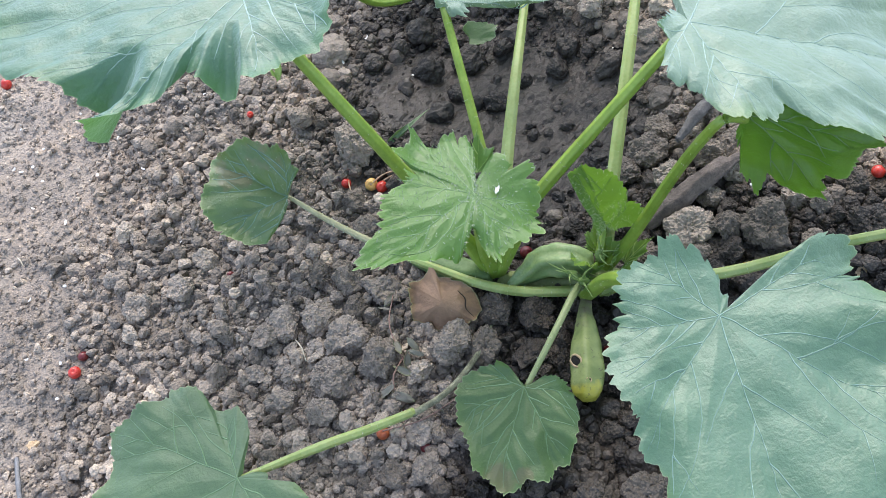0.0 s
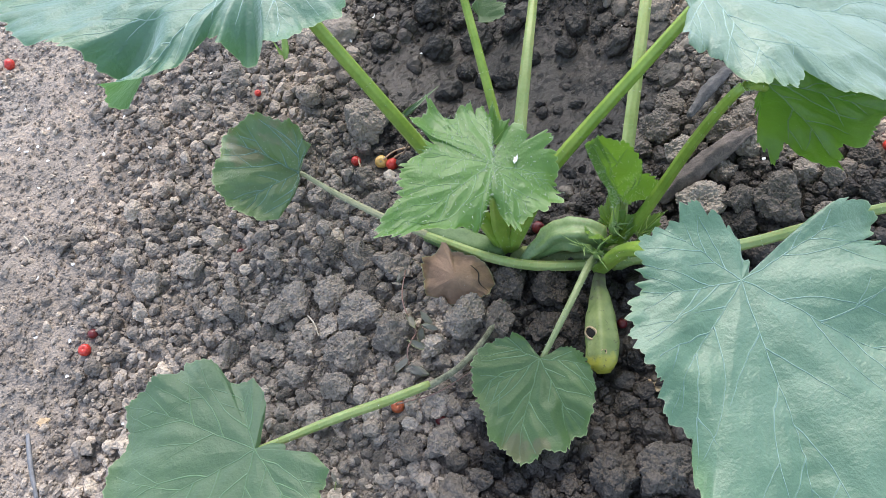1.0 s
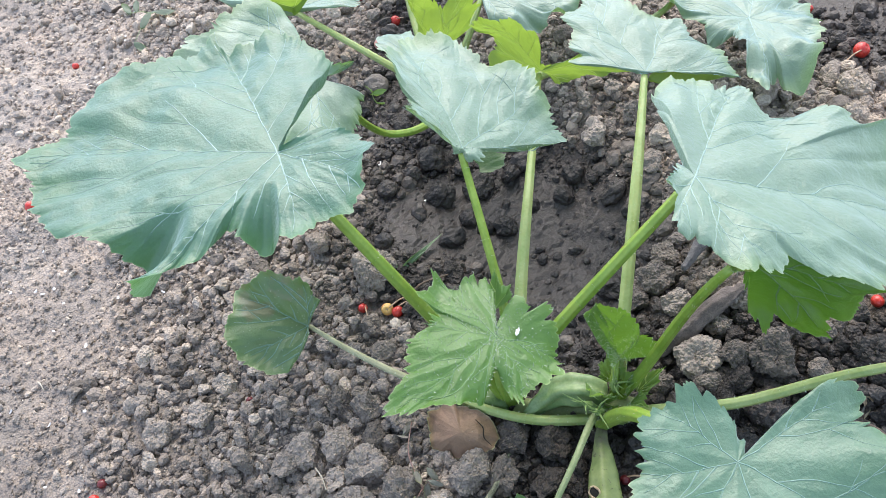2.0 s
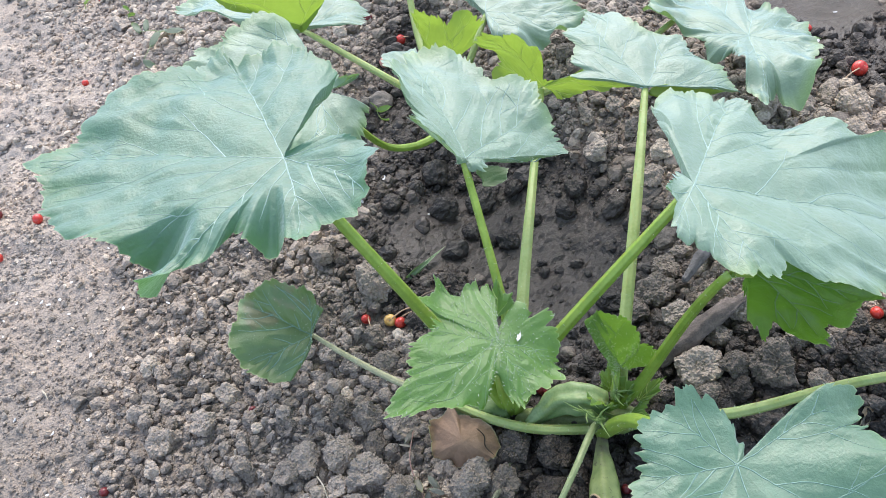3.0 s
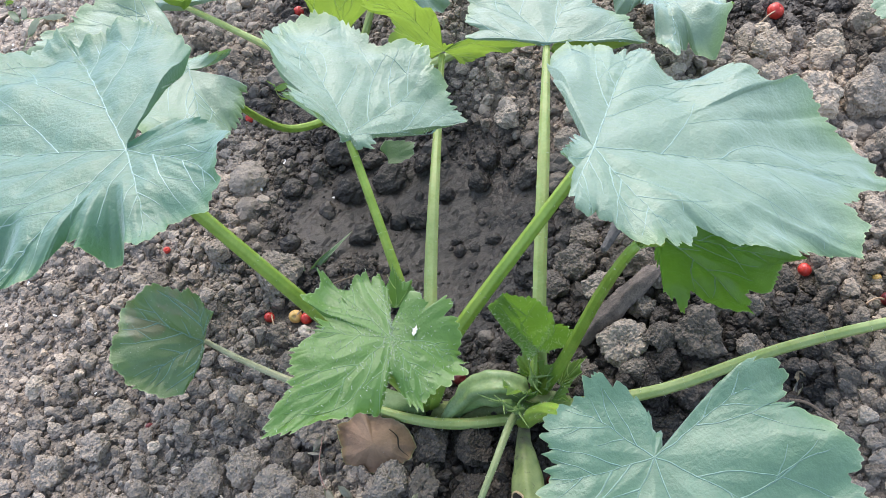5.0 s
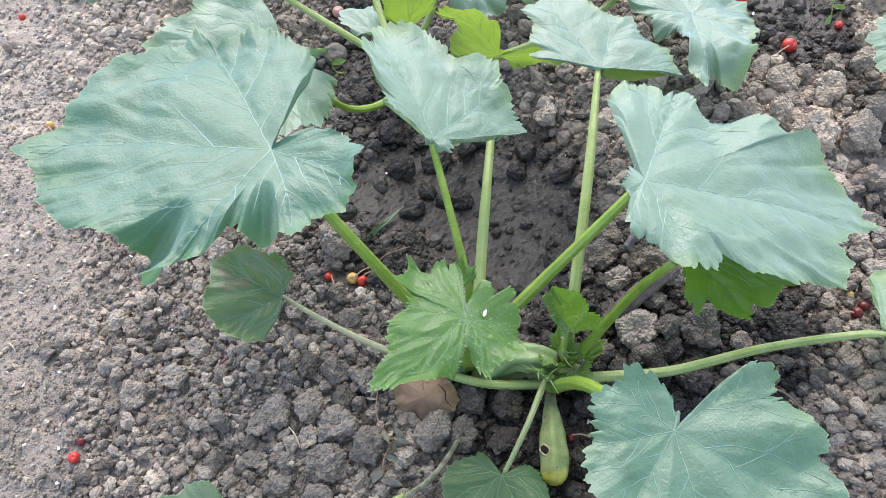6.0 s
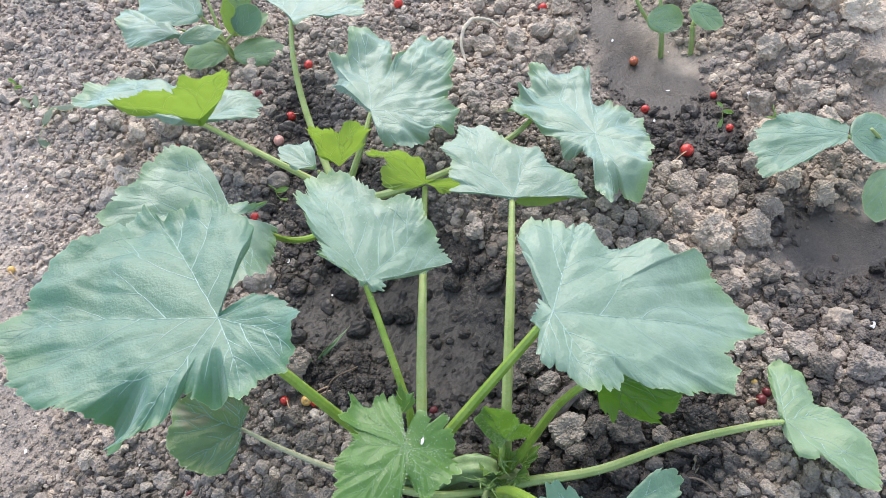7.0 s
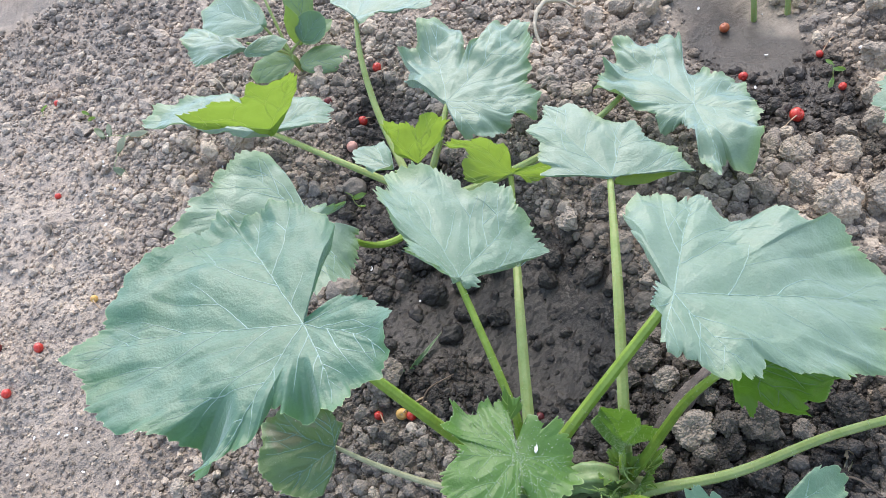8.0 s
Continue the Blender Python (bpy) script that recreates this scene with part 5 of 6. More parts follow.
# a small half-open leaf beside the centre leaf
leaf(front, "leaf", LEAF_FRESH, VEIN_UNDER, join=(0.122, 0.632, 0.15), normal=(0.2, -0.8, 0.5), ahead=(0.35, 0.1, 0.9), cup=(0, 0, 6),
     rim=[(-60, 16), (-35, 24), (-20, 22), (0, 42), (22, 24), (40, 26), (65, 15)], tooth=0.003, pitch=0.006, ripple=0.003, seed=71, n_round=140, n_rings=9, width=0.0006)


def courgette(plant, points, radii, mat, label, seed, holes=(), shrivel=0.0):
    v, f = tube(points, radii, n=36, ring=30, ribs=5, rib_depth=0.07 + shrivel, wobble=0.002, seed=seed)
    c = v.mean(0)
    v = v + (0.0012 + 0.012 * shrivel) * fbm(v * 70, 3, seed)[:, None] * (v - c) / (np.linalg.norm(v - c, axis=1)[:, None] + 1e-9)
    along = np.repeat(np.linspace(0, 1, len(v) // 30), 30)
    ob = part("fruit", mesh_from("fruit", v, f, True, {"along": along}), mat, plant, label)
    for at, way, r in holes:
        # a dark disc painted as the hole's shaded inside, with a torn pale rim
        way = Vector(way).normalized()
        m = np.array(way.to_track_quat("Z", "Y").to_matrix())
        hv, hf = clod_shape(2, seed + 2)
        part("hole", mesh_from("hole", hv * np.array([r, 0.8 * r, 0.22 * r]) @ m.T + np.array(at), hf), HOLE, ob, "dark eaten hole")
        t = np.linspace(0, 2 * np.pi, 12)
        ring = [np.array(at) + m @ np.array([1.02 * r * math.cos(q), 0.86 * r * math.sin(q), 0.0003 + 0.0006 * math.sin(5 * q)]) for q in t]
        rv, rf = tube(ring, [0.12 * r, 0.2 * r, 0.1 * r, 0.22 * r, 0.12 * r], n=40, ring=8, wobble=0.0006, seed=seed + 3)
        part("torn_rim", mesh_from("torn_rim", rv, rf), HUSK, ob, "pale torn rim of an eaten hole")
    return ob


courgette(front, [(0.2, 0.575, 0.03), (0.178, 0.588, 0.036), (0.15, 0.594, 0.028), (0.12, 0.587, 0.014)], [0.0125, 0.0165, 0.0135, 0.005], FRUIT, "short shrivelled pale green young courgette", 3, shrivel=0.07)
courgette(front, [(0.1, 0.607, 0.01), (0.07, 0.625, 0.016), (0.03, 0.658, 0.012)], [0.01, 0.0155, 0.011], FRUIT_DARK, "speckled dark green young courgette on the soil", 5)
courgette(front, [(0.19, 0.55, 0.012), (0.183, 0.53, 0.018), (0.175, 0.497, 0.02), (0.168, 0.475, 0.018), (0.162, 0.457, 0.017), (0.159, 0.449, 0.016)], [0.0045, 0.007, 0.0135, 0.0155, 0.0145, 0.011], FRUIT_SPOILT, "stunted courgette with a yellow rotten end and holes", 7,
          holes=(((0.1605, 0.4795, 0.0305), (-0.55, -0.35, 0.75), 0.006), ((0.166, 0.4575, 0.0312), (0.15, -0.4, 0.9), 0.0027)))

# ---------------------------------------------------------------- back courgette plant
back = thing("courgette_plant", (0.14, 1.12, 0.0), "courgette plant with folded and spread leaves behind the front one", "plant", "courgette plants")
K = (0.14, 1.13, 0.0)
leaf(back, "leaf", LEAF_SKY_SHEEN, VEIN_PALE, '',
     join=(0.007, 0.921, 0.262), normal=(0.31, -0.3, 0.9), ahead=(-0.93, 0.08, 0.35), cup=(0.04, -0.02, 0.03), seed=14, lift=[(-176, 12), (-151, 15), (-80, -6), (-77, -7), (-53, 3), (96, 27), (111, 1), (124, 3), (162, -1)],
     rim=[(-175, 48), (-148, 25), (-82, 20), (-75, 39), (-73, 77), (-69, 100), (-53, 117), (-36, 126), (-21, 127), (-5, 143), (-1, 152), (25, 121), (55, 106), (79, 102), (97, 91), (110, 86), (124, 80), (162, 60)])
leaf(back, "leaf", LEAF_UNDER, VEIN_UNDER, '',
     join=(-0.041, 1.291, 0.13), normal=(0.1, 0.94, 0.31), ahead=(0.42, -0.33, 0.85), cup=(0.0, 0.0, 0.0), seed=15, face=-1, width=0.0006,
     rim=[(-71, 70), (-68.5, 112), (-66.3, 151), (-46.9, 128), (-30.5, 111), (-19.3, 123), (-9.5, 117), (0.1, 136), (7.7, 151), (13.6, 145), (17, 117), (30, 60)])
leaf(back, "leaf", LEAF_SKY_SHEEN, VEIN_PALE, '',
     join=(-0.042, 1.294, 0.128), normal=(0.1, 0.0, 1.0), ahead=(-0.84, 0.53, 0.08), cup=(0.0, 0.0, 0.0), seed=16,
     rim=[(-175, 40), (-173.0, 70), (-168.2, 98), (-145.4, 108), (-120.3, 100), (-91.5, 73), (-55.7, 99), (-29.5, 176), (-23.4, 208), (-12.3, 250), (-4.9, 257), (-1.4, 242), (0, 202), (3, 107), (12, 40)])
leaf(back, "leaf", LEAF_SKY_SHEEN, VEIN_PALE, '',
     join=(0.229, 1.156, 0.14), normal=(0.08, -0.12, 0.99), ahead=(0.84, 0.54, -0.0), cup=(0.0, 0.0, 0.0), seed=17, tooth=0.005, curl=0.02, ripple=0.018,
     rim=[(-125.4, 50), (-120.5, 65), (-105.8, 85), (-85.8, 92), (-76.1, 110), (-70.5, 134), (-58.7, 137), (-43.0, 111), (-33.7, 141), (-25.0, 144), (-14.1, 175), (-6.4, 193), (3.2, 187), (11.0, 179), (16.0, 108), (19.2, 106), (30.0, 164), (39.2, 178), (52.0, 158), (59.2, 127), (69.9, 141), (70.9, 111), (83.9, 85)])
leaf(back, "leaf", LEAF_SKY_SHEEN, VEIN_PALE, '',
     join=(0.162, 1.435, 0.16), normal=(0.1, 0.0, 1.0), ahead=(0.6, 0.8, -0.06), cup=(0.0, 0.0, 0.0), seed=18,
     rim=[(-137, 23), (-78, 48), (-77, 97), (-75, 129), (-63, 129), (-29, 137), (0, 143), (22, 124), (45, 102), (61, 77), (62, 43)])
leaf(back, "leaf", LEAF_SKY_SHEEN, VEIN_PALE, 'blue-green leaf with deeply notched edge, paled by sky sheen',
     join=(0.526, 0.966, 0.113), normal=(0.12, 0.0, 0.99), ahead=(0.35, -0.94, -0.04), cup=(0.0, 0.0, 0.0), seed=19, tooth=0.005, curl=0.02, ripple=0.018,
     rim=[(-171.9, 148), (-158.0, 142), (-147.9, 133), (-141, 92), (-136, 73), (-122.3, 60), (-94.8, 61), (-76.0, 43), (-50.9, 71), (-45.5, 104), (-36.4, 137), (-31.6, 112), (-25, 99), (-23.5, 115), (-15.9, 124), (3.0, 104), (13.6, 90), (31.6, 77), (53.8, 79), (77.4, 80), (97.0, 79), (111.1, 68), (126, 82), (135, 84), (138, 120), (141, 152), (159.2, 170), (168.9, 182), (176.1, 153)])
leaf(back, "leaf", LEAF_SKY_SHEEN, VEIN_PALE, '',
     join=(0.116, 1.114, 0.1), normal=(-0.1, -0.1, 0.99), ahead=(-0.56, 0.83, 0.03), cup=(0.0, 0.0, 0.0), seed=20,
     rim=[(-50, 34), (-36, 62), (-19, 77), (0, 79), (17, 63), (37, 29)])
stalk(back, [K, (0.115, 1.145, 0.03), (0.09, 1.165, 0.045), (-0.043, 1.294, 0.122)], [0.013, 0.011, 0.0095, 0.007], STALK_PALE, bristles=110, seed=21)
stalk(back, [K, (0.12, 1.06, 0.035), (0.077, 1.018, 0.06), (0.036, 1.0, 0.1), (0.005, 0.923, 0.257)], [0.011, 0.0095, 0.0085, 0.0075, 0.006], bristles=110, seed=22)
stalk(back, [K, (0.16, 1.115, 0.05), (0.2, 1.125, 0.11), (0.229, 1.157, 0.134)], [0.011, 0.0095, 0.008, 0.006], STALK_PALE, bristles=90, seed=23)
stalk(back, [K, (0.202, 1.067, 0.04), (0.315, 1.039, 0.07), (0.41, 1.03, 0.1), (0.469, 1.045, 0.114)], [0.0125, 0.011, 0.009, 0.0075, 0.006], STALK_PALE, bristles=110, seed=24)
stalk(back, [(0.13, 1.15, 0.0), (0.128, 1.3, 0.05), (0.14, 1.38, 0.11), (0.161, 1.435, 0.154)], [0.011, 0.0095, 0.008, 0.006], STALK_PALE, bristles=90, seed=25)
stalk(back, [K, (0.125, 1.12, 0.05), (0.117, 1.115, 0.094)], [0.008, 0.007, 0.004], STALK_PALE, bristles=40, seed=26)
stalk(back, [(0.12, 1.16, -0.008), (0.14, 1.12, 0.012), (0.17, 1.08, 0.01)], [0.013, 0.017, 0.012], STALK_PALE, ribs=5, name="stem", seed=27)

# ---------------------------------------------------------------- seedling behind, with oval seed leaves
seedling = thing("courgette_seedling", (0.03, 1.6, 0.0), "young courgette seedling with oval seed leaves and first leaves paled by sky sheen", "plant", "seedlings")
leaf(seedling, "leaf", LEAF_SKY_SHEEN, VEIN_PALE, '',
     join=(-0.053, 1.568, 0.12), normal=(0.1, 0.0, 1.0), ahead=(-0.6, 0.8, 0.06), cup=(0.0, 0.0, 0.0), seed=21,
     rim=[(-152, 17), (-29, 42), (-14, 111), (0, 152), (13, 137), (41, 91), (63, 45)])
oval(seedling, (0.02, 1.59, 0.03), (-0.075, 1.62, 0.035), 0.06, (-0.1, -0.5, 1), COTYLEDON, "seed_leaf", 1, vein_mat=VEIN)
oval(seedling, (0.03, 1.57, 0.03), (0.135, 1.555, 0.03), 0.062, (0.1, -0.45, 1), COTYLEDON, "seed_leaf", 2, vein_mat=VEIN)
oval(seedling, (0.06, 1.64, 0.05), (0.1, 1.72, 0.14), 0.06, (-0.2, -1, 0.5), COTYLEDON, "leaf", 3, vein_mat=VEIN)
oval(seedling, (0.05, 1.6, 0.05), (0.12, 1.62, 0.075), 0.035, (0, -0.4, 1), COTYLEDON, "leaf", 4, vein_mat=VEIN)
oval(seedling, (0.045, 1.6, 0.05), (0.055, 1.61, 0.13), 0.03, (0, -1, 0.2), SPROUT, "leaf", 5)
oval(seedling, (0.009, 1.518, 0.17), (-0.088, 1.644, 0.17), 0.085, (-0.1, -0.4, 1), LEAF_SKY_SHEEN, "leaf", 12, vein_mat=VEIN_PALE)
oval(seedling, (-0.049, 1.543, 0.12), (0.033, 1.543, 0.12), 0.04, (0.1, -0.5, 1), LEAF_SKY_SHEEN, "leaf", 13, vein_mat=VEIN_PALE)
oval(seedling, (0.052, 1.59, 0.06), (0.103, 1.596, 0.1), 0.06, (-0.1, -0.9, 0.6), LEAF, "leaf", 14, vein_mat=VEIN)
for k, (e, z) in enumerate((((-0.01, 1.62), 0.14), ((0.05, 1.6), 0.06), ((-0.04, 1.58), 0.115), ((0.02, 1.72), 0.16))):
    stalk(seedling, [(0.025, 1.6, -0.005), (0.02, 1.6, 0.04), (*e, z)], [0.006, 0.0055, 0.004], STALK_PALE, ribs=0, seed=40 + k, n=12)

# ---------------------------------------------------------------- seedling at the right border of the bed
side = thing("courgette_seedling", (0.93, 0.79, 0.0), "small courgette seedling with rounded blue-green leaves", "plant", "seedlings")
leaf(side, "leaf", LEAF, VEIN, '',
     join=(0.848, 0.818, 0.09), normal=(0.1, -0.05, 0.99), ahead=(-0.99, -0.08, 0.09), cup=(0.0, 0.0, 0.0), seed=22,
     rim=[(-139.8, 15), (-94.1, 22), (-83.1, 33), (-71.4, 55), (-59.3, 78), (-43.1, 104), (-30.2, 123), (-18.2, 134), (-5.6, 144), (4.7, 146), (8.6, 119), (11.8, 86), (14, 62), (20, 33), (47.0, 17)])
oval(side, (0.852, 0.815, 0.085), (0.922, 0.782, 0.085), 0.085, (0.1, -0.3, 1), LEAF, "leaf", 7, vein_mat=VEIN)
oval(side, (0.876, 0.757, 0.06), (0.827, 0.701, 0.035), 0.05, (-0.3, -0.3, 1), COTYLEDON, "seed_leaf", 8, vein_mat=VEIN)
stalk(side, [(0.93, 0.79, -0.005), (0.91, 0.79, 0.045), (0.847, 0.818, 0.084)], [0.006, 0.0055, 0.0045], STALK_PALE, ribs=0, seed=50, n=14)
stalk(side, [(0.93, 0.79, -0.005), (0.91, 0.77, 0.03), (0.893, 0.757, 0.05)], [0.0055, 0.005, 0.004], STALK_PALE, ribs=0, seed=51, n=12)
stalk(side, [(0.93, 0.79, -0.005), (0.9, 0.8, 0.06), (0.872, 0.802, 0.1)], [0.0055, 0.005, 0.004], STALK_PALE, ribs=0, seed=52, n=12)


def bed_seedling(x, y, leaf_from, leaf_to, wide, lean, seed):
    """A young seedling: a short stalk, one fleshy seed leaf and rising leaf stalks."""
    th = thing("bed_seedling", (x, y, 0.0), "young seedling with a pale fleshy seed leaf beside wet soil", "plant", "bed seedlings")
    z = float(ground_z(x, y)[0])
    top = (x + 0.004, y + 0.008, z + 0.055)
    stalk(th, [(x, y, z - 0.012), (x, y, z + 0.025), top], [0.0085, 0.008, 0.0075], STALK_PALE, ribs=0, n=10, seed=seed)
    for k, (dx, dy, h) in enumerate(lean):
        stalk(th, [top, (x + 0.5 * dx, y + 0.5 * dy, z + 0.6 * h), (x + dx, y + dy, z + h)], [0.0065, 0.006, 0.005], STALK_PALE, ribs=0, n=10, seed=seed + k)
        oval(th, (x + dx, y + dy, z + h), (x + 1.7 * dx, y + dy + 0.05, z + h + 0.02), 0.05, (0.1, -0.5, 1), COTYLEDON, "leaf", seed + 7 + k, vein_mat=VEIN)
    oval(th, leaf_from, leaf_to, wide, (0.05, -0.75, 1), COTYLEDON, "seed_leaf", seed, vein_mat=VEIN)


bed_seedling(*(0.773, 1.215), (0.745, 1.216, 0.055), (0.813, 1.2, 0.06), 0.05, [(-0.03, 0.06, 0.12), (0.03, 0.07, 0.13)], 61)
bed_seedling(*(0.818, 1.188), (0.814, 1.198, 0.07), (0.86, 1.157, 0.045), 0.045, [(0.05, 0.06, 0.12)], 65)



# ---------------------------------------------------------------- fallen cherries
def cherry(x, y, r, mat, label, stalk_to=None, seed=0):
    z = float(ground_z(x, y)[0]) + 0.8 * r
    th = thing("cherry", (x, y, z - r), label, "cherry", "fallen cherries")
    v, f = ico(4)
    d = np.hypot(v[:, 0], v[:, 1])
    v = v * (1 + 0.02 * fbm(v * 2 + seed, 2, seed))[:, None]
    v[:, 2] = v[:, 2] * 0.94 - np.where(v[:, 2] > 0, 0.22 * np.exp(-(d / 0.28) ** 2), 0)
    tilt = np.array(Euler((0.9 * math.sin(seed * 2.1), 0.9 * math.cos(seed * 1.7), seed)).to_matrix())
    part("flesh", mesh_from("flesh", v @ tilt.T * r + (x, y, z), f), mat, th)
    if stalk_to:
        top = np.array((x, y, z)) + tilt @ np.array((0, 0, 0.7 * r))
        ex, ey = stalk_to
        ez = float(ground_z(ex, ey)[0]) + 0.004
        mid = (top + (ex, ey, ez)) / 2 + (0, 0, 0.006)
        sv, sf = tube([top, mid, (ex, ey, ez)], [0.0011, 0.0008, 0.0014], n=12, ring=7)
        part("stalk", mesh_from("stalk", sv, sf), CSTALK, th)


RED, OLD = "small ripe red cherry fallen on the soil", "shrunken dark red cherry fallen on the soil"
for k, (x, y, r, m, lab, st) in enumerate([
        (0.502, 0.597, 0.0068, CHERRY, RED, None), (0.678, 0.954, 0.0105, CHERRY, RED, (0.632, 0.935)), (0.674, 1.086, 0.0075, CHERRY, RED, None), (0.722, 1.221, 0.0085, CHERRY_ORANGE, "orange-red cherry fallen on wet soil", None),
        (0.55, 0.537, 0.007, CHERRY_DARK, OLD, (0.53, 0.54)), (0.565, 0.546, 0.0065, CHERRY_DARK, OLD, None), (0.77, 0.979, 0.006, CHERRY, RED, None),
        (0.789, 1.061, 0.006, CHERRY, RED, (0.825, 1.075)), (0.161, 1.496, 0.009, CHERRY, RED, None), (0.096, 1.386, 0.009, CHERRY, RED, (0.12, 1.38)), (0.05, 1.47, 0.008, CHERRY_DARK, OLD, None),
        (-0.124, 1.403, 0.009, CHERRY_DARK, OLD, None), (0.061, 1.327, 0.010, CHERRY_PINK, "pale pink withered cherry on the soil", None), (-0.44, 1.238, 0.0065, CHERRY_YELLOW, "yellowish dried cherry on dry soil", (-0.43, 1.21)),
        (0.377, 1.582, 0.01, CHERRY, RED, None), (0.63, 1.425, 0.009, CHERRY, RED, None), (0.556, 0.563, 0.0042, CHERRY_YELLOW, "small yellow unripe cherry on the soil", None),
        (-0.039, 0.798, 0.0062, CHERRY, RED, (-0.032, 0.765)), (-0.152, 0.955, 0.0045, CHERRY, RED, None), (0.145, 0.633, 0.007, CHERRY_DARK, OLD, None), (-0.541, 1.183, 0.0085, CHERRY, RED, None),
        (-0.39, 0.648, 0.0072, CHERRY, RED, None), (-0.598, 1.12, 0.008, CHERRY, RED, None), (-0.618, 1.224, 0.008, CHERRY_DARK, OLD, None), (-0.513, 1.88, 0.008, CHERRY, RED, None), (-0.009, 0.786, 0.0078, CHERRY_YELLOW, "yellow half-ripe cherry beside a red one", (0.028, 0.795)),
        (0.003, 0.779, 0.0075, CHERRY, RED, (0.036, 0.785)), (-0.037, 0.469, 0.0065, CHERRY_ORANGE, "split orange-red cherry on the soil", None), (0.194, 0.496, 0.0052, CHERRY_DARK, OLD, (0.215, 0.49)),
        (-0.193, 0.716, 0.0045, CHERRY_DARK, OLD, None), (0.001, 0.445, 0.005, CHERRY_DARK, OLD, None), (-0.017, 1.168, 0.0075, CHERRY, RED, None), (0.155, 0.705, 0.006, CHERRY_DARK, OLD, None),
        (-0.382, 0.668, 0.006, CHERRY_DARK, OLD, None), (-0.515, 1.566, 0.0065, CHERRY, RED, None), (-0.133, 1.498, 0.006, CHERRY_ORANGE, "small orange cherry on the soil", None)]):
    cherry(x, y, r, m, lab, st, k)

# ---------------------------------------------------------------- sticks, twigs, litter
def stick(name, points, radii, mat, label, category, seed, ribs=5, wobble=0.002, ring=16):
    v, f = tube(points, radii, n=40, ring=ring, ribs=ribs, rib_depth=0.18, wobble=wobble, seed=seed)
    v = v + 0.0032 * fbm(v * 75, 4, seed)[:, None] * np.array([0.5, 0.5, 1]) if max(radii) > 0.004 else v
    c = np.array(points[0])
    ob = new(name, mesh_from(name, v - c, f))
    ob.location = c
    ob.data.materials.append(mat)
    return tagged(ob, label, category)


stick("charred_stick", [(0.272, 0.613, 0.008), (0.31, 0.626, 0.022), (0.35, 0.638, 0.03), (0.385, 0.652, 0.028)], [0.006, 0.0105, 0.0098, 0.0045], CHAR, "rough dark brown stick of wood among soil clods", "stick", 1)
stick("weathered_stick", [(0.335, 0.7, 0.02), (0.365, 0.722, 0.024), (0.402, 0.75, 0.02)], [0.0035, 0.0076, 0.0045], CHARGREY, "weathered grey piece of wood among clods", "stick", 2)
stick("twig", [(-0.445, 0.557, 0.006), (-0.437, 0.525, 0.008), (-0.426, 0.482, 0.006)], [0.0022, 0.0026, 0.0022], GREYWOOD, "thin grey twig lying on dry soil", "twig", 3, wobble=0.001, ring=8)
stick("dry_stalk", [(0.437, 1.326, 0.012), (0.445, 1.37, 0.03), (0.472, 1.401, 0.04), (0.501, 1.401, 0.036), (0.53, 1.386, 0.02)], [0.0018, 0.003, 0.0042, 0.003, 0.0015], STRAW, "pale withered stalk arching over the bed", "stalk", 4, wobble=0.004, ring=8)
for k, (a, b) in enumerate((((-0.407, 1.842), (-0.353, 1.806)), ((-0.147, 1.677), (-0.133, 1.634)), ((-0.48, 0.837), (-0.47, 0.82)), ((-0.12, 0.602), (-0.107, 0.571)))):
    za, zb = (float(ground_z(*p)[0]) + 0.012 for p in (a, b))
    tagged(stick("straw", [(*a, za), ((a[0] + b[0]) / 2 + 0.002, (a[1] + b[1]) / 2, (za + zb) / 2 + 0.003), (*b, zb)], [0.0008, 0.001, 0.0006], STRAW, "short pale straw lying on dry soil", "straw", 20 + k, ribs=0, wobble=0.001, ring=7), group="straws")
stick("twig", [(0.02, 0.775, 0.012), (0.04, 0.79, 0.022), (0.075, 0.8, 0.012)], [0.001, 0.0012, 0.001], TWIG, "thin reddish dry stalk lying on the soil", "twig", 5, ribs=0, wobble=0.001, ring=7)
stick("twig", [(0.4, 0.49, 0.01), (0.425, 0.475, 0.014), (0.44, 0.45, 0.008)], [0.0012, 0.0014, 0.001], TWIG, "thin dry straw on the soil", "twig", 6, ribs=0, wobble=0.003, ring=7)

dead = thing("dead_leaf", (0.045, 0.595, 0.0), "dry brown curled dead leaf lying on the soil", "leaf")
blade = leaf(dead, "blade", LEAF_DEAD, None, join=(0.0494, 0.5785, 0.034), normal=(-0.05, -0.35, 1), ahead=(0.2, 1.0, 0.15), cup=(-2.0, 3.0, -3.0), droop=[(-110, 35, 12, 0.5), (60, 16, -6, 0.4)], roll=0.0,
             rim=[(-171, 25), (-160.8, 27), (-145, 28), (-124.5, 34), (-100.5, 35), (-74.0, 31), (-50, 28), (-22.8, 27), (7.4, 30), (13, 42), (19.3, 44), (24, 40), (31.3, 38), (42.1, 38), (47, 39), (53.8, 42), (66, 38), (79.7, 37), (95, 36), (106.8, 40), (120, 33), (137.0, 25), (158, 25), (178, 25)],
             tooth=0.002, pitch=0.013, ripple=0.022, curl=0.014, seed=81, n_round=220, n_rings=16, veins=False)
# a thin dark tube laid on the blade as the split's shade
cv, cf = tube([(0.068, 0.59, 0.031), (0.073, 0.58, 0.029), (0.071, 0.57, 0.026), (0.077, 0.56, 0.022)], [0.0003, 0.0007, 0.0006, 0.0002], n=14, ring=6, wobble=0.002)
part("crack", mesh_from("crack", cv, cf), HOLE, blade, "dark split in the dead leaf")


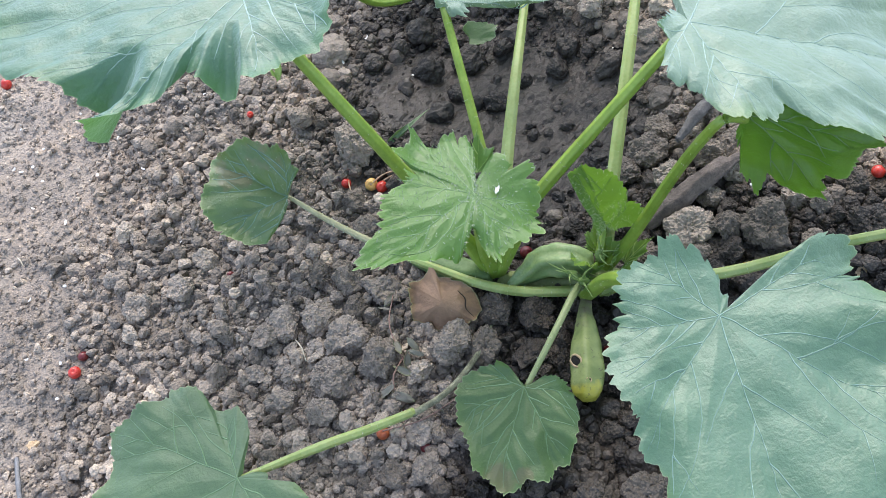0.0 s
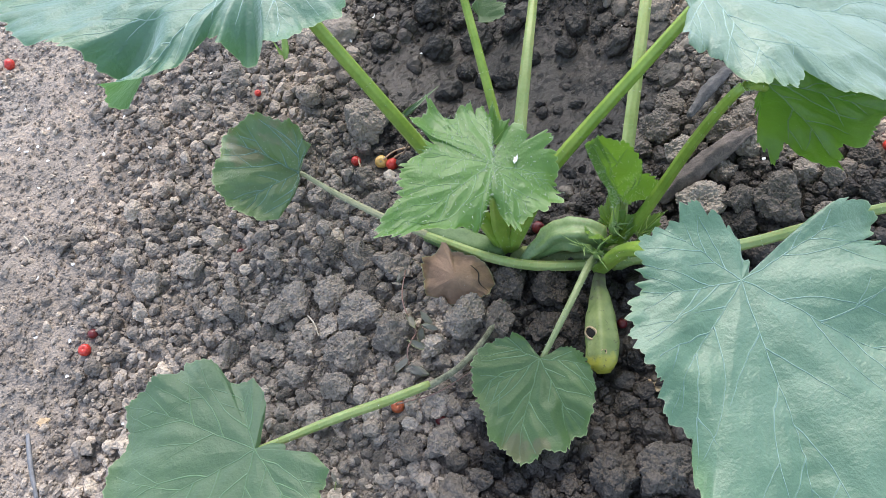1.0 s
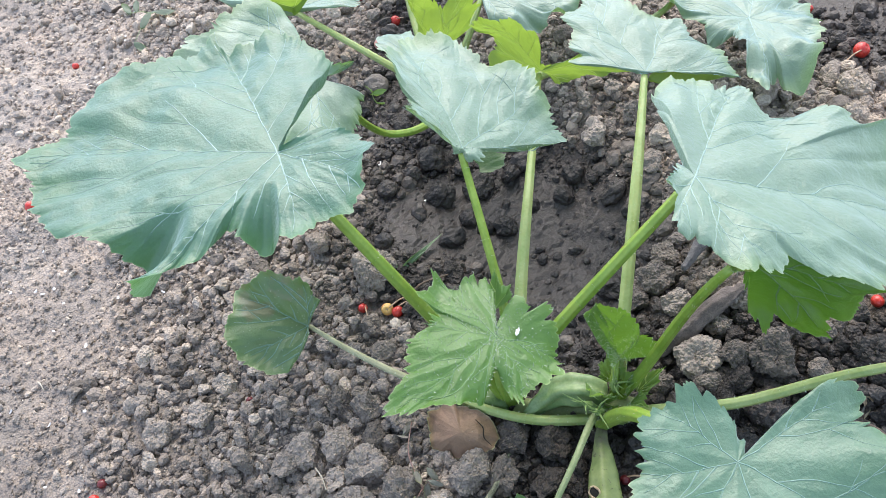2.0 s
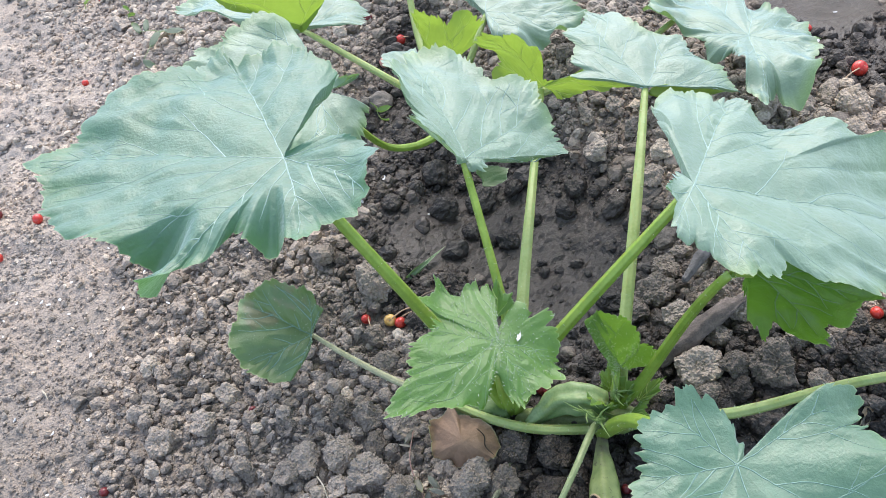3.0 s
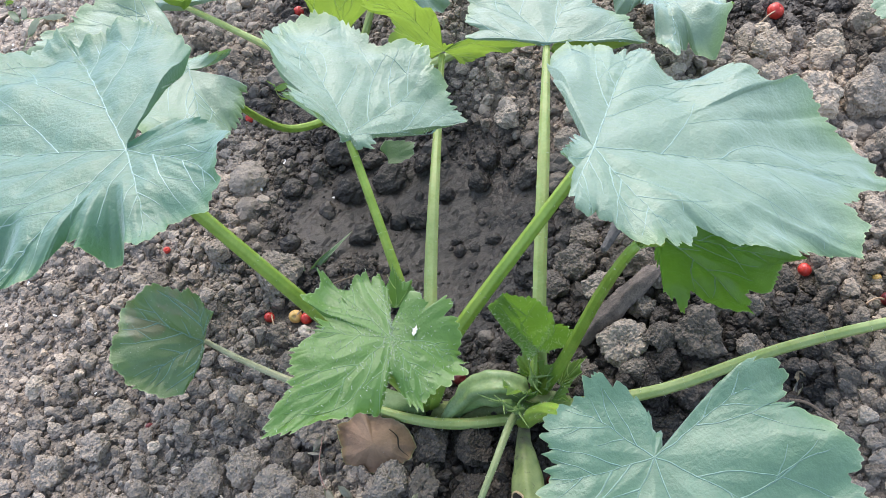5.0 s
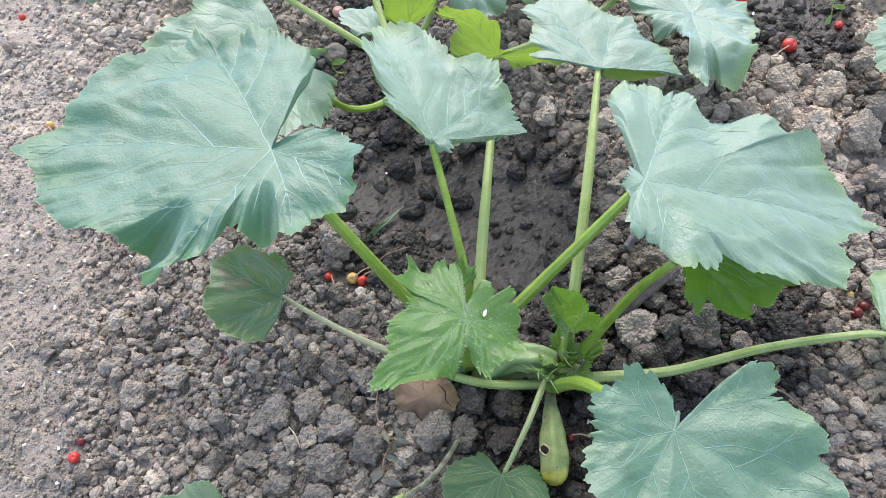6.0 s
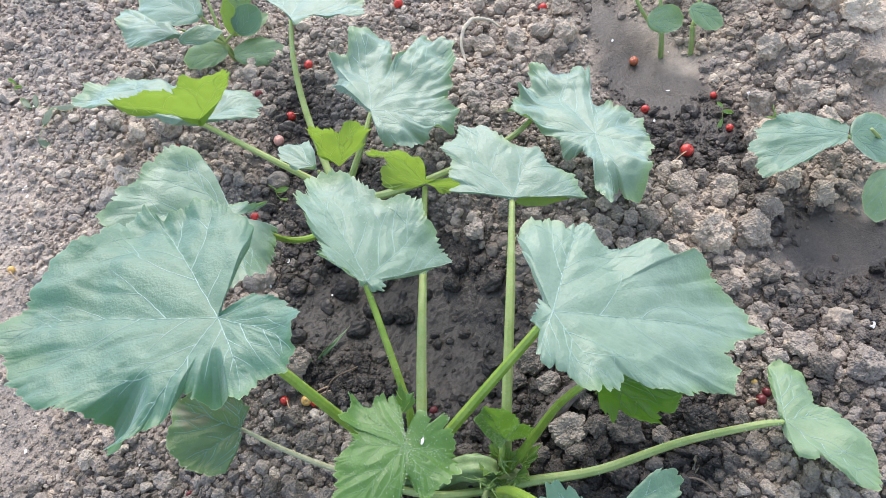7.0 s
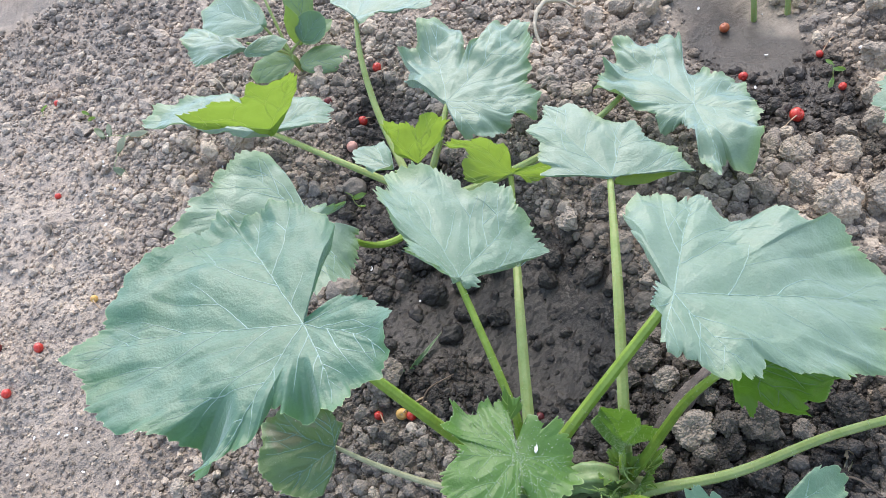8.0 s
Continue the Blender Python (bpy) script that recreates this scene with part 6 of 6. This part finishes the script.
def weed(x, y, label, stems, mat, stem_mat, seed, size=0.014):
    """A small creeping weed: thin stems with little oval leaves."""
    th = thing("weed", (x, y, 0.0), label, "weed", "weeds")
    rg = np.random.default_rng(seed)
    for pts in stems:
        p = [(a, b, float(ground_z(a, b)[0]) + h) for a, b, h in pts]
        stalk(th, p, [0.0014, 0.0012, 0.0009], stem_mat, ribs=0, name="stem", n=12, seed=seed)
        c = spline(p, 5)
        for k in (1, 3, 4):
            ang = rg.uniform(0, 6.28)
            d = np.array([math.cos(ang), math.sin(ang), rg.uniform(0.1, 0.6)])
            s = size * rg.uniform(0.7, 1.15)
            oval(th, c[k], c[k] + d * s, s * 0.42, (rg.normal(0, 0.5), -0.3 + rg.normal(0, 0.5), 1), mat, "leaf", seed + k)
    return th


weed(0.0, 0.56, "small creeping weed with grey-green oval leaves and reddish stems", [[(-0.005, 0.54, 0.012), (-0.012, 0.58, 0.02), (-0.003, 0.618, 0.022)], [(-0.005, 0.54, 0.012), (-0.015, 0.52, 0.02), (-0.018, 0.505, 0.015)],
                                             [(-0.005, 0.54, 0.012), (0.008, 0.545, 0.02), (0.018, 0.535, 0.018)]], WEED, WEEDSTEM, 5, 0.019)
weed(0.0, 0.475, "thin reddish creeping weed on the soil", [[(-0.035, 0.468, 0.01), (0.005, 0.468, 0.016), (0.043, 0.485, 0.012)]], WEED, WEEDSTEM, 6, 0.013)
weed(0.79, 1.0, "small bright green weed sprout", [[(0.765, 0.995, 0.0), (0.768, 1.0, 0.012), (0.77, 1.005, 0.026)]], SPROUT, STALK_PALE, 7, 0.016)
weed(0.84, 0.95, "small bright green weed sprout", [[(0.825, 0.935, 0.0), (0.828, 0.94, 0.016), (0.826, 0.945, 0.032)]], SPROUT, STALK_PALE, 8, 0.02)
weed(0.05, 1.2, "small green weed sprout on damp soil", [[(0.035, 1.195, 0.0), (0.03, 1.2, 0.012), (0.032, 1.205, 0.024)]], SPROUT, STALK_PALE, 9, 0.02)
weed(-0.3, 1.58, "wilted grey-green weed lying on dry soil", [[(-0.325, 1.615, 0.012), (-0.352, 1.6, 0.02), (-0.383, 1.545, 0.012)], [(-0.34, 1.61, 0.012), (-0.37, 1.64, 0.014), (-0.4, 1.66, 0.01)]], WILTED, STALK_DIM, 10, 0.034)
weed(-0.45, 1.75, "tiny green weed on dry soil", [[(-0.45, 1.75, 0.0), (-0.44, 1.755, 0.01), (-0.43, 1.76, 0.02)]], SPROUT, STALK_PALE, 11, 0.018)
weed(-0.55, 1.85, "tiny green weed on dry soil", [[(-0.55, 1.85, 0.0), (-0.545, 1.855, 0.01), (-0.54, 1.86, 0.02)]], SPROUT, STALK_PALE, 12, 0.018)
weed(-0.11, 0.46, "tiny grey-green weed on the soil", [[(-0.115, 0.4, 0.0), (-0.11, 0.405, 0.008), (-0.105, 0.41, 0.014)]], WEED, STALK_PALE, 13, 0.012)


def grass(x, y, blades, label, mat=None):
    th = thing("grass_blade", (x, y, 0.0), label, "grass", "grass blades")
    for k, (ex, ey, h, w) in enumerate(blades):
        z = float(ground_z(x, y)[0])
        oval(th, (x, y, z), (ex, ey, z + h), w, (0.3, -0.6, 1), mat or SPROUT, "blade", 90 + k, cup=(-1.5, 0, 8))


grass(0.018, 0.842, [(0.085, 0.86, 0.03, 0.009), (0.0, 0.86, 0.02, 0.006)], "thin green grass blade beside the stalks", LEAF_DULL)
grass(-0.109, 1.0, [(-0.097, 1.055, 0.035, 0.01), (-0.12, 1.03, 0.02, 0.006)], "short green grass blade in the soil")
grass(0.44, 0.5, [(0.46, 0.46, 0.012, 0.006), (0.425, 0.475, 0.01, 0.005), (0.45, 0.475, 0.02, 0.005)], "dull withered grass tuft in dark soil", WEED)


def husk(x, y, r, label, mat=None, seed=0):
    v, f = clod_shape(3, 300 + seed)
    v = v * np.array([1, 0.75, 0.5])
    v[:, 2] -= 0.35 * np.exp(-((v[:, 0] / 0.4) ** 2 + (v[:, 1] / 0.35) ** 2)) * (v[:, 2] > 0)
    ob = new("husk", mesh_from("husk", v * r, f))
    ob.data.materials.append(mat or HUSK)
    ob.location = (x, y, float(ground_z(x, y)[0]) + 0.4 * r)
    ob.rotation_euler = (0.2, 0.2, seed)
    tagged(ob, label, "husk", "husks")


husk(-0.44, 0.575, 0.009, "split tan cherry stone husk on dry soil", None, 1)
husk(0.203, 0.425, 0.008, "open brown husk on damp dark soil", None, 2)
husk(-0.346, 0.557, 0.007, "pale broken husk on dry soil", PETAL, 3)
husk(-0.310, 0.586, 0.009, "broken pale terracotta chip on dry soil", CHERRY_PINK, 9)
husk(0.442, 0.502, 0.007, "small tan pebble on the bed", None, 10)
husk(0.88, 1.16, 0.012, "tan dry husk on wet soil", None, 4)
husk(0.83, 1.02, 0.010, "white pebble on damp soil", PETAL, 5)
husk(0.7, 0.545, 0.008, "pale broken husk on the bed", CHERRY_PINK, 6)
husk(0.75, 0.585, 0.008, "white broken shell on wet soil", PETAL, 7)
husk(0.79, 0.79, 0.009, "white pebble on the bed", PETAL, 8)

for k, (x, y, r) in enumerate(((-0.368, 0.771, 0.0075), (-0.36, 0.777, 0.005), (-0.374, 0.781, 0.0045), (-0.363, 0.763, 0.004))):
    v, f = clod_shape(2, 340 + k)
    ob = new("charcoal_crumb", mesh_from("charcoal_crumb", v * r, f, False))
    ob.data.materials.append(CHAR)
    ob.location = (x, y, float(ground_z(x, y)[0]) + 0.012)
    tagged(ob, "small black crumb of charcoal on the soil", "charcoal", "charcoal crumbs")

# white petals strewn over the dry soil
rng = np.random.default_rng(77)
bits = []
for k in range(150):
    if k < 95:
        x, y = rng.normal(-0.42, 0.12), rng.uniform(0.5, 1.75)
    else:
        x, y = rng.uniform(-0.3, 1.05), rng.uniform(0.45, 1.6)
    a, b = rng.uniform(0.0018, 0.0042), rng.uniform(0.0012, 0.0024)
    t = np.linspace(0, 2 * np.pi, 8, endpoint=False)
    p = np.stack([a * np.cos(t), b * np.sin(t), 0.0006 * np.cos(2 * t)], 1) @ np.array(Euler((rng.normal(0, 0.3), rng.normal(0, 0.3), rng.uniform(0, 6.28))).to_matrix()).T
    z = float(ground_z(x, y)[0]) + 0.0045
    top, low = p + (x, y, z), p * 0.9 + (x, y, z - 0.0009)
    sides = np.array([[i, (i + 1) % 8, 8 + (i + 1) % 8, 8 + i] for i in range(8)])
    bits.append((np.vstack([top, low]), [np.arange(8)[None], sides, np.arange(15, 7, -1)[None]]))
pv, pf = joined(bits)
petals = new("petal_litter", mesh_from("petal_litter", pv, pf, False))
petals.data.materials.append(PETAL)
tagged(petals, "tiny white fallen petals strewn over the soil", "petals", kind="stuff")

# withered scraps under the leaves
scrap = thing("dead_leaf", (0.165, 0.96, 0.0), "small withered grey-green leaf scrap under a leaf", "leaf")
leaf(scrap, "blade", LEAF_OLD, VEIN_DEAD, join=(0.155, 0.955, 0.02), normal=(0.1, -0.5, 1), ahead=(0.9, 0.1, 0.1), cup=(3, 2, -8), rim=[(-120, 12), (-70, 18), (-30, 30), (0, 40), (30, 26), (70, 19), (120, 12)],
     tooth=0.003, pitch=0.009, ripple=0.006, seed=83, n_round=90, n_rings=8, veins=False)

# a white petal fallen on the centre leaf
u, n = np.array((0.55, 0.75, 0.3)), np.array((0.38, -0.05, 0.92))
u = u - (u @ n) * n / (n @ n)
side_way = np.cross(n, u)
outline = [(-9, -1), (-4, -4), (1, -3), (4, -5), (9, -1), (5, 1), (2, 4), (-3, 2), (-6, 3)]
ring = np.array([a / 1600 * u + b / 1800 * side_way + 0.0012 * math.sin(a) * n for a, b in outline])
low = ring * 0.92 - 0.0008 * n
m = len(ring)
petal = new("petal", mesh_from("petal", np.vstack([ring, low]), [np.arange(m)[None], np.array([[i, (i + 1) % m, m + (i + 1) % m, m + i] for i in range(m)]), np.arange(2 * m - 1, m - 1, -1)[None]], False))
petal.data.materials.append(PETAL)
petal.location = (0.1361, 0.5642, 0.2055)
tagged(petal, "white torn petal lying on a green leaf", "petal")
